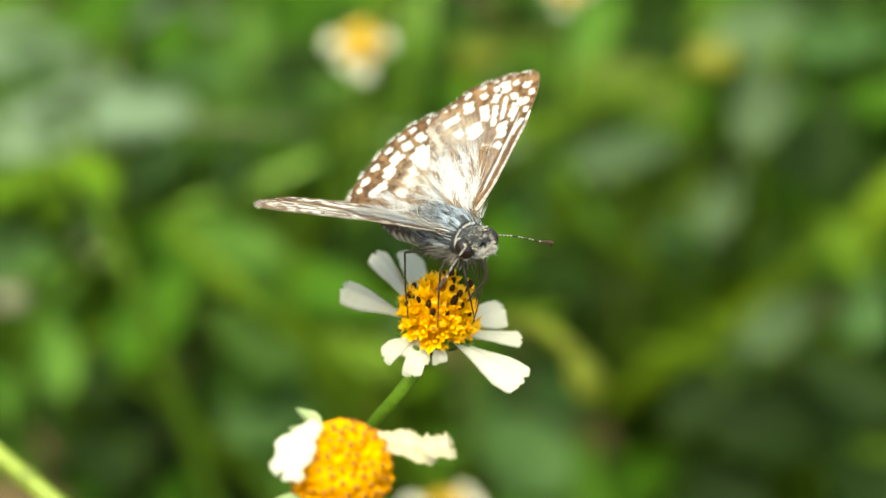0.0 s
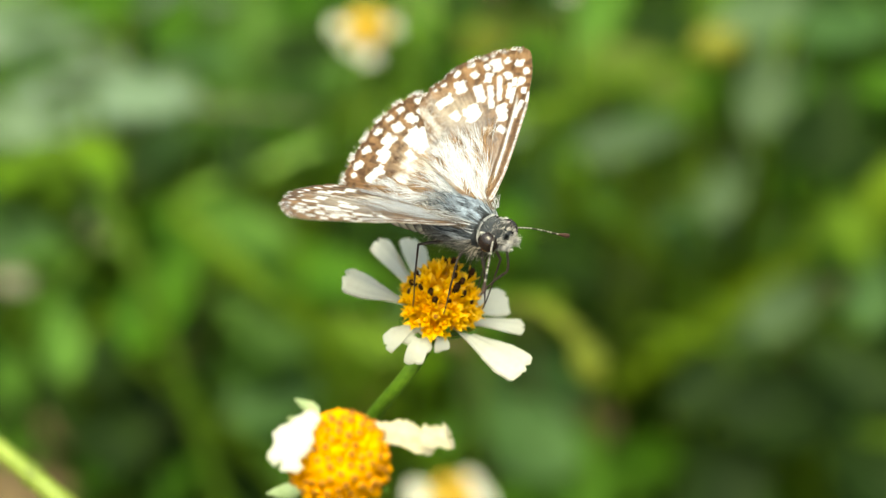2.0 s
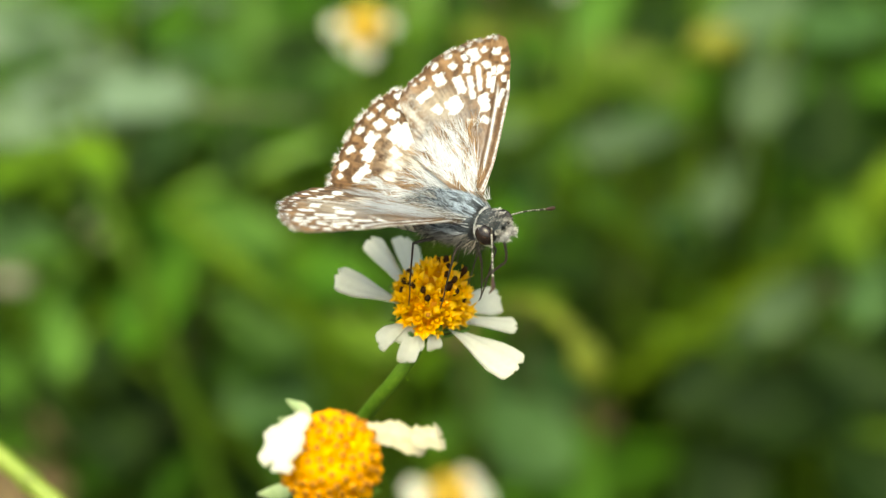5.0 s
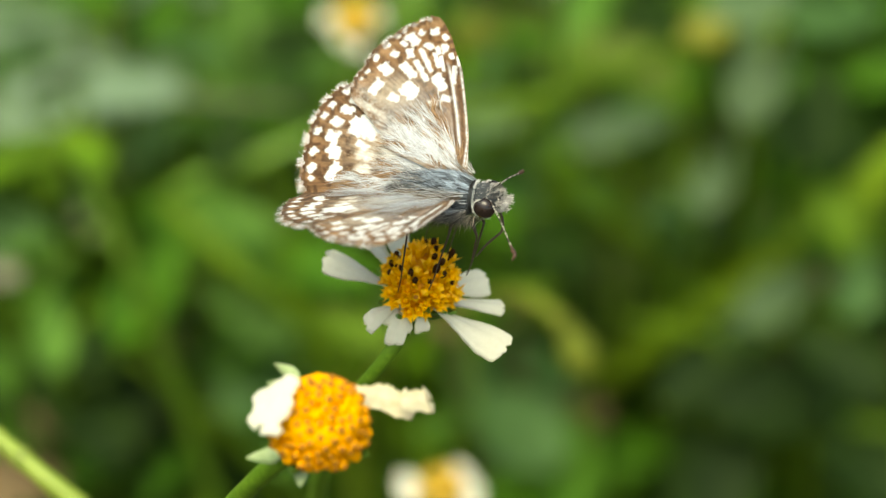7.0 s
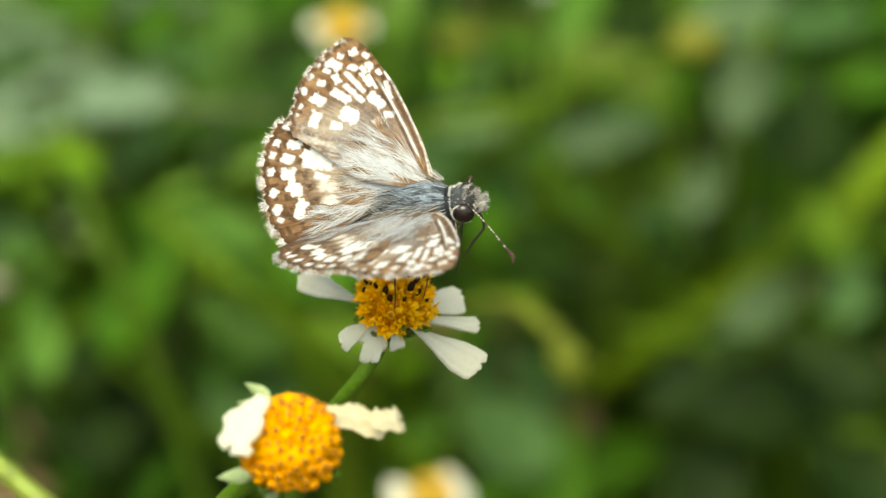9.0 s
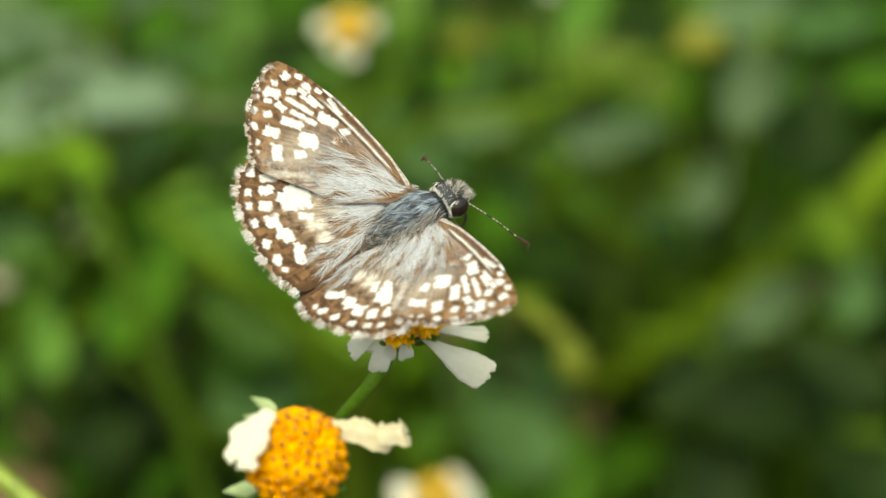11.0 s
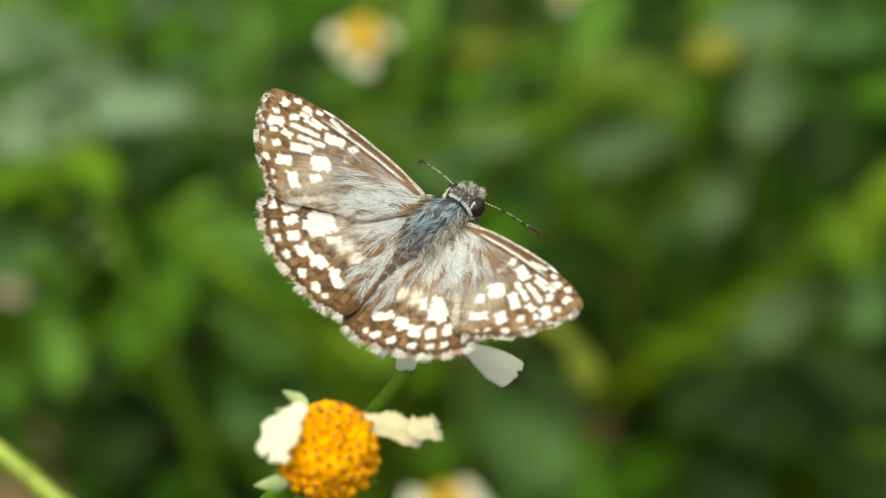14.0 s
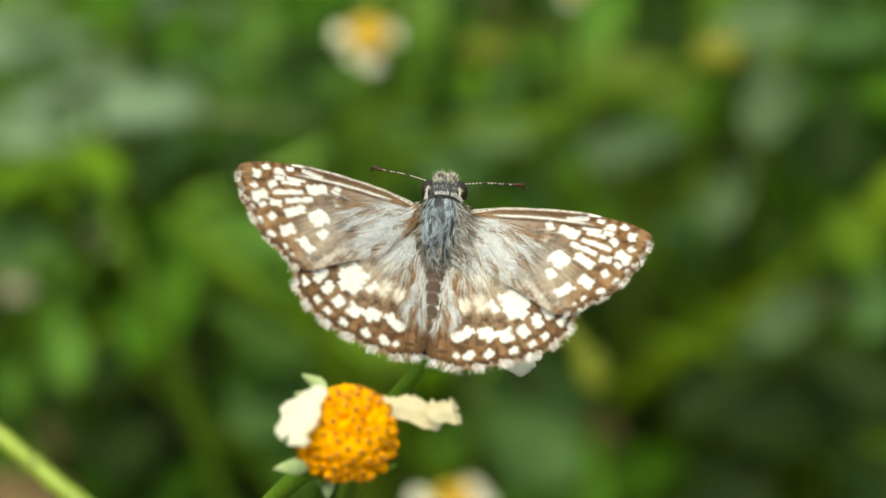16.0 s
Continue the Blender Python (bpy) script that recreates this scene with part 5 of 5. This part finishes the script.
    hair_coat("thorax_hair", coat, thorax, "blue-grey shaggy hair, darkened beneath for shade", 5)
    coat = []
    for _ in range(3400):
        a, x = rng.uniform(0, 2 * math.pi), rng.uniform(1.1, 3.4)
        nrm = np.array((0, math.cos(a), math.sin(a)))
        h = math.sqrt(max(0.05, 1 - ((x - 2.2) / 1.4) ** 2))
        if abs(math.cos(a)) > 0.7 and 1.55 < x < 3.1 and math.sin(a) < 0.6:
            continue
        p = np.array((x, 0, 0.12)) + nrm * np.array((0, h * 1.18, h * 1.05))
        speck = float(value_noise(a * 3 + 20, x * 4 + 20, 1.0, 51))
        if 1.35 < x < 1.62 or 1.92 < x < 2.08 and speck > 0.35 or math.sin(a) < -0.4:
            c = np.array((0.74, 0.74, 0.72)) * rng.uniform(0.65, 1.1)
        elif x < 1.28 or 1.64 < x < 1.72:
            c = np.array((0.03, 0.028, 0.026)) * rng.uniform(0.6, 2)
        else:
            c = np.array((0.34, 0.32, 0.29)) * (rng.choice((1.0, 1.5, 2.0)) if speck > 0.42 else rng.choice((0.15, 0.4)))
        coat.append((p, nrm * 0.4 + np.array((0.5, 0, 0.0)) + rng.normal(0, 0.2, 3), rng.uniform(0.2, 0.45) * (1.15 if x > 2.5 and math.sin(a) > 0.3 else 0.85), c))
    # white collar with a dark line behind it
    for k in range(1500):
        a, back_row = rng.uniform(-0.7, math.pi + 0.7), k % 3 == 0
        nrm = np.array((0, math.cos(a), math.sin(a)))
        p = np.array(((1.12 if back_row else 1.42) + rng.normal(0, 0.05), 0, 0.14)) + nrm * np.array((0, 1.25, 1.12))
        if float(value_noise(a * 4 + 11, 2.0, 1.0, 53)) < 0.42:
            continue
        c = np.array((0.025, 0.023, 0.022)) if back_row else np.array((0.82, 0.82, 0.80)) * rng.uniform(0.7, 1.05)
        coat.append((p, nrm * 0.7 + np.array((0.35, 0, 0)) + rng.normal(0, 0.15, 3), rng.uniform(0.18, 0.34), c))
    for _ in range(420):
        s_, a = rng.choice((-1, 1)), rng.uniform(1.6, 5.0)
        p = np.array((2.3 + 0.86 * math.cos(a), s_ * 1.2, 0.86 * math.sin(a)))
        coat.append((p, np.array((-0.5 * math.sin(a), 0.3 * s_, 0.5 * math.cos(a))) + rng.normal(0, 0.2, 3), rng.uniform(0.15, 0.4), np.array((0.8, 0.78, 0.72)) * rng.uniform(0.6, 1.1)))
    for _ in range(900):
        s_ = rng.choice((-1, 1))
        p = np.array((rng.uniform(2.9, 3.9), s_ * 0.45 + rng.normal(0, 0.15), rng.uniform(-0.6, 0.1)))
        coat.append((p, np.array((0.8, 0, 0.1)) + rng.normal(0, 0.5, 3), rng.uniform(0.2, 0.5), np.array((0.5, 0.48, 0.46)) * rng.uniform(0.3, 1.5)))
    hair_coat("head_hair", coat, head, "grey and white bristly hair", 6)
    coat = []
    for _ in range(4200):
        a, t = rng.uniform(0, 2 * math.pi), rng.uniform(0, 0.95) ** 1.7
        if math.sin(a) < 0.1 and t > 0.12:
            continue
        nrm = np.array((0, math.cos(a), math.sin(a)))
        p = np.array((-3.0 - 8.3 * t, 0, -0.4 - 0.3 * t)) + nrm * 1.22 * (1 - 0.4 * t)
        c = np.array((0.33, 0.33, 0.33)) * rng.choice((0.2, 0.5, 1.0, 1.6)) if rng.rand() < 0.7 else TAN * rng.uniform(0.3, 1.1)
        coat.append((p, nrm * 0.25 + np.array((-1, 0, -0.1)) + rng.normal(0, 0.15, 3), rng.uniform(0.5, 1.7) * (1 - 0.45 * t), c))
    hair_coat("abdomen_hair", coat, abdomen, "short grey hair", 7)


build_body()
FORE_HINGE, HIND_HINGE = (0.8, 1.0, 0.74), (-1.6, 1.0, 0.82)
hind_left = wing("hind_wing", False, 1, butterfly, "brown hind wing with white spots")
hind_right = wing("hind_wing", False, -1, butterfly, "brown hind wing with white spots")
fore_left = wing("fore_wing", True, 1, butterfly, "brown fore wing with white checks")
fore_right = wing("fore_wing", True, -1, butterfly, "brown fore wing with white checks")


def hinged(hinge, side, flap, twist, sweep):
    """A wing's pose on the body: raised by flap, twisted and swept, about its hinge."""
    m = Matrix.Rotation(radians(flap * side), 4, "X") @ Matrix.Rotation(radians(twist), 4, "Y") @ Matrix.Rotation(radians(sweep * side), 4, "Z")
    return Matrix.Translation((hinge[0] * MM, hinge[1] * side * MM, hinge[2] * MM)) @ m


# ---- what moves ----
def motions():
    # flower heads sway with their stems: shift in mm
    walk(flower_1, [(t, Matrix.Translation(FLOWER_1 + Vector((x, y, z)) * MM)) for t, x, y, z in (
        (0, -1.17, -1.02, -1.31), (0.5, -2.89, -1.78, -2.28), (1, -0.93, -1.08, -1.38), (1.5, -0.26, -0.85, -1.09), (2, -1.4, -1.18, -1.5),
        (2.5, -1.78, -1.06, -1.35), (3, -0.39, 0.17, 0.21), (3.5, 0, 0, 0), (4, -0.68, -1.57, -2.02), (4.5, -1.63, -1.41, -1.8),
        (7, -2.11, -0.67, -0.85), (7.5, -3.55, -0.75, -0.96), (8, -3.68, -1.28, -1.63), (8.5, -3.14, -1.36, -1.74), (9, -3.21, -1.17, -1.5),
        (11.5, -2.72, -1.65, -2.11), (12, -2.08, -1.63, -2.08), (12.5, -1.59, -1.4, -1.79), (13, -2.04, -1.44, -1.84), (13.5, -2.28, -1.1, -1.41),
        (14, -1.77, -1.02, -1.3), (14.5, -1.7, -0.95, -1.22), (15, -1.7, -1.02, -1.3), (15.5, -1.77, -0.87, -1.11), (16, -0.8, -0.6, -0.77))])
    walk(flower_2, [(t, Matrix.Translation(FLOWER_2 + Vector((x, y, z)) * MM)) for t, x, y, z in (
        (0, -1.4, -1.09, -1.4), (0.5, -3.88, -1.95, -2.5), (1, -1.38, -1.21, -1.54), (1.5, -0.48, -0.95, -1.21), (2, -1.89, -1.36, -1.73),
        (2.5, -2.34, -1.33, -1.7), (3, -0.58, 0.15, 0.2), (3.5, 0, 0, 0), (4, -1.13, -1.67, -2.14), (4.5, -2.23, -1.65, -2.11),
        (7, -2.58, -0.15, -0.19), (7.5, -4.24, -0.24, -0.31), (8, -4.54, -0.87, -1.11), (8.5, -3.91, -0.9, -1.16), (9, -3.91, -0.69, -0.88),
        (11.5, -3.83, -1.37, -1.75), (12, -3.18, -1.26, -1.62), (12.5, -2.44, -1.06, -1.35), (13, -2.95, -1.06, -1.35), (13.5, -3.31, -0.65, -0.83),
        (14, -2.47, -0.57, -0.72), (14.5, -2.43, -0.52, -0.67), (15, -2.47, -0.49, -0.63), (15.5, -2.64, -0.23, -0.3), (16, -1.53, 0.08, 0.1))])
    rest = blade.location.copy()
    walk(blade, [(t, Matrix.Translation(rest + UP * u * MM)) for t, u in (
        (0, -0.73), (0.5, -2.15), (1, -1.71), (1.5, -1.39), (2, -1.98), (2.5, -1.39), (3, -0.23), (3.5, -0.81),
        (4, -2.17), (4.5, -2.83), (7, -1.04), (7.5, -1.73), (8, -2.54), (8.5, -2.06), (9, -1.94), (11.5, -3.4),
        (12, -2.96), (12.5, -2.53), (13, -2.03), (13.5, -1.93), (14, -1.04), (14.5, -1.24), (15, -0.85), (15.5, -0.61),
        (16, -0.24))])
    # the butterfly: place (mm), turn, pitch, roll (degrees)
    walk(butterfly, [(t, Matrix.Translation(CENTRE) @ pose(x * MM, y * MM, z * MM, roll, -pitch, turn)) for t, x, y, z, turn, pitch, roll in (
        (0, 1.63, -1.56, 3.8, -55.29, 17.49, 0.8), (0.5, 0.19, -2.5, 3.35, -54.05, 17.27, -0.08), (1, 2.49, -2.05, 3.83, -52.26, 13.6, 0.82), (1.5, 3.34, -1.89, 3.79, -49.47, 10.83, -0.15), (2, 2.48, -2.18, 3.66, -44.24, 10.17, 0.09),
        (2.5, 2.02, -2.19, 4.09, -45.48, 10, 1.59), (3, 3.55, -0.86, 5.66, -41.45, 12.3, 0.88), (3.5, 3.92, -1.02, 5.22, -40.7, 12.1, 0.41), (4, 3.2, -2.67, 3.32, -39.46, 9.79, 1.73), (4.5, 2.22, -2.48, 3.68, -39.38, 10.32, 1.92),
        (7, 2.09, -1.02, 4.83, -19.04, 8.21, 1.3), (7.5, 0.81, -1.14, 4.89, -16.7, 7.06, 1.2), (8, 0.26, -1.09, 4.44, -9.59, 11.61, 1.43), (8.5, 1.14, -0.98, 4.27, -8.27, 11.73, 5.45), (9, 1.09, -0.7, 4.36, -7.79, 15.2, 7.84),
        (11.5, -0.3, -1.91, 4.23, 38.28, 14.76, 5.31), (12, 0.24, -2.31, 4.44, 40.95, 15.28, 6.18), (12.5, 0.8, -1.81, 4.4, 42.73, 11.36, 4.62), (13, 0.48, -1.75, 4.18, 42.42, 11.68, 3.12), (13.5, 0.04, -1.35, 4.6, 44.9, 14.21, 3.18),
        (14, 0.39, -0.91, 4.23, 48.01, 15.63, 3.97), (14.5, -0.06, -1.43, 4.78, 60.32, 18.93, 9.18), (15, -1.27, -2.08, 4.4, 74.67, 24.42, 2.65), (15.5, -1.02, -2.03, 4.67, 78.16, 24.53, 2.34), (16, -0.34, -2.27, 5.3, 83.96, 25.24, -0.27))])
    # the abdomen droops and lifts (degrees)
    joint = Vector((-3.0, 0, -0.3)) * MM
    walk(tails[0], [(t, Matrix.Translation(joint) @ Matrix.Rotation(radians(-a), 4, "Y") @ Matrix.Translation(-joint)) for t, a in (
        (0, 6), (3.5, 6), (4.5, 6), (7, 4), (9, 1), (12.5, -3), (14.5, -5), (16, -6.5))])
    # antennae: where each points from its root
    for ant, side, rows in ((antennae[0], 1, (
        (0, -0.9, 6.4, -3.5), (0.5, -0.7, 6.4, -3.4), (1, -0.4, 6.3, -3.6), (1.5, -0.3, 6.4, -3.6), (2, 0.3, 6.2, -3.9),
        (2.5, 0.1, 6.1, -4.1), (3, -0.3, 6.5, -3.3), (3.5, -0.2, 6, -4.2), (4, -0.3, 6.5, -3.3), (4.5, -0.3, 6.6, -3.2),
        (7, -0.2, 6.6, -3.1), (7.5, -0.5, 6.5, -3.4), (8, -0.8, 6.5, -3.2), (8.5, -1.1, 6.3, -3.5), (9, -1.4, 5.9, -4.1),
        (11.5, 2.1, 6.3, -3), (12, 2.5, 6.1, -3.1), (12.5, 2.8, 6, -3), (13, 2.6, 6.1, -3), (13.5, 2.6, 6.2, -2.9),
        (14, 2.2, 6.3, -2.9), (15, 2.9, 5.6, -3.7), (15.5, 3, 5.5, -3.8), (16, 3.1, 5.5, -3.7))), (antennae[1], -1, (
        (0, 4.4, -5.8, -0.2), (0.5, 4.4, -5.8, -0.2), (1, 4.5, -5.7, -0.3), (1.5, 4.5, -5.8, -0.3), (2, 4.3, -5.8, -0.6),
        (2.5, 4.3, -5.9, -0.4), (3, 4.2, -5.9, -0.8), (3.5, 4.2, -5.9, -0.9), (4, 4.3, -5.8, -0.7), (4.5, 4.4, -5.8, -0.8),
        (7, 4, -6.1, -0.4), (7.5, 4.3, -5.9, -0.1), (8, 4.4, -5.8, -0.4), (8.5, 4.3, -5.9, -0.2), (9, 4.1, -6, -0.7),
        (11.5, 3.3, -3, -5.8), (12, 3.3, -3.5, -5.5), (12.5, 3.5, -3.4, -5.4), (13, 3.3, -3.2, -5.7), (13.5, 3.3, -3.2, -5.7),
        (14, 3.4, -3.2, -5.6), (14.5, 3.6, -4.4, -4.7), (15, 3.2, -5.1, -4.2), (15.5, 2.9, -5.1, -4.3), (16, 2.8, -5.1, -4.5)))):
        walk(ant, [(t, frame_of((x, y, z), (0.2, 0, 1), Vector((2.6, 0.6 * side, 0.55)) * MM)) for t, x, y, z in rows])
    # wings: flap, twist, sweep (degrees)
    walk(fore_left, [(t, hinged(FORE_HINGE, 1, a, b, c)) for t, a, b, c in (
        (0, 24.08, 10.19, 15.47), (0.5, 23.82, 10.36, 14.15), (1, 24.68, 10.76, 15.66), (1.5, 24.49, 10.61, 15.12), (2, 24.37, 11.16, 14.77),
        (2.5, 25.17, 11.8, 13.51), (3, 23.65, 11.37, 13.35), (3.5, 23.46, 10.88, 13.68), (4, 24.36, 11.09, 12.98), (4.5, 25.1, 10.62, 12.4),
        (7, 23.3, 6.95, 13.2), (7.5, 22.89, 7.53, 15.63), (8, 22.5, 8.25, 17.17), (8.5, 21.4, 10.69, 18.08), (9, 18.97, 13.72, 17.6),
        (11.5, 28.19, 8.99, 1), (12, 28.36, 6.87, -0.31), (12.5, 27.77, 5.2, -0.03), (13, 28.23, 6.02, -1.08), (13.5, 27.89, 7.09, -1.26),
        (14, 27.2, 8.36, -0.05), (14.5, 26.97, 9.09, 1.78), (15, 25.88, 7.34, -1.24), (15.5, 26.88, 6.05, -3.62), (16, 27.2, 5.99, -5.17))])
    walk(hind_left, [(t, hinged(HIND_HINGE, 1, a, b, c)) for t, a, b, c in (
        (0, 24.83, 7.81, 20.14), (0.5, 24.22, 7.65, 19.99), (1, 24.56, 8.37, 20.48), (1.5, 24.52, 8.38, 19.74), (2, 24.44, 8.8, 19.48),
        (2.5, 24.82, 9.19, 19.12), (3, 23.49, 9.03, 18.56), (3.5, 23.6, 8.62, 18.25), (4, 24.44, 8.74, 17.76), (4.5, 25.19, 8.2, 17.18),
        (7, 23.13, 3.55, 16.54), (7.5, 23.1, 4.23, 18.95), (8, 22.93, 4.78, 19.92), (8.5, 21.91, 7.47, 20.47), (9, 19.68, 11.13, 19.52),
        (11.5, 28.35, 6.84, 4.71), (12, 28.32, 4.49, 3.55), (12.5, 27.69, 2.81, 3.91), (13, 28.26, 3.81, 2.67), (13.5, 27.78, 4.75, 2.46),
        (14, 27.18, 6.23, 3.38), (14.5, 27.25, 7.18, 5.65), (15, 25.95, 5.35, 3.83), (15.5, 26.48, 3.84, 1.2), (16, 26.58, 3.78, -0.43))])
    walk(fore_right, [(t, hinged(FORE_HINGE, -1, a, b, c)) for t, a, b, c in (
        (0, 27.39, -3.49, 1.47), (0.5, 26.88, -3.16, 3.07), (1, 27.42, -2.48, 5.31), (1.5, 26.2, -1.78, 3.84), (2, 25.98, -0.87, 4.16),
        (2.5, 26.38, -0.26, 4.64), (3, 25.13, 0.36, 4.15), (3.5, 24.9, 0.89, 4.32), (4, 25.18, 1.02, 6.13), (4.5, 25.29, 1, 5.61),
        (7, 23.32, -2.7, -7.15), (7.5, 22.46, -1.94, -11.65), (8, 23.06, -0.99, -17.56), (8.5, 24.36, -0.41, -22.33), (9, 26.04, -0.1, -24.77),
        (11.5, 13.43, 1.46, 1.26), (12, 12.76, 0.08, 2.82), (12.5, 12.36, -0.75, 3.59), (13, 11.2, 0.21, 3.89), (13.5, 10.75, 1.53, 2.61),
        (14, 10.89, 2.51, 0.54), (14.5, 11.94, 3.64, -3.99), (15, 10.98, 3.58, -2.21), (15.5, 9.92, 3.76, -1.05), (16, 7.74, 4.23, -0.76))])
    walk(hind_right, [(t, hinged(HIND_HINGE, -1, a, b, c)) for t, a, b, c in (
        (0, 27.32, -5.24, -2.49), (0.5, 26.94, -4.81, -3.72), (1, 27.3, -4.31, -3.93), (1.5, 26.16, -3.64, -4.42), (2, 25.89, -2.89, -5.72),
        (2.5, 26.15, -2.3, -6.57), (3, 25.1, -1.71, -6.77), (3.5, 24.86, -1.2, -6.49), (4, 25.14, -1.05, -6.27), (4.5, 25.22, -1.07, -5.79),
        (7, 23.18, -4.6, -4.99), (7.5, 22.44, -3.7, -9.36), (8, 23, -2.73, -15.76), (8.5, 24.32, -2.14, -22.94), (9, 25.95, -1.82, -28.08),
        (11.5, 13.14, -2.06, 0.59), (12, 12.49, -3.45, 2.83), (12.5, 11.89, -4.46, 3.53), (13, 10.91, -3.23, 3.68), (13.5, 10.35, -2.2, 2.61),
        (14, 10.4, -1.1, 0.26), (14.5, 10.64, -0.05, -4.31), (15, 9.73, -0.53, -1.27), (15.5, 8.78, -0.43, 0.71), (16, 6.75, 0.2, 1.39))])


motions()
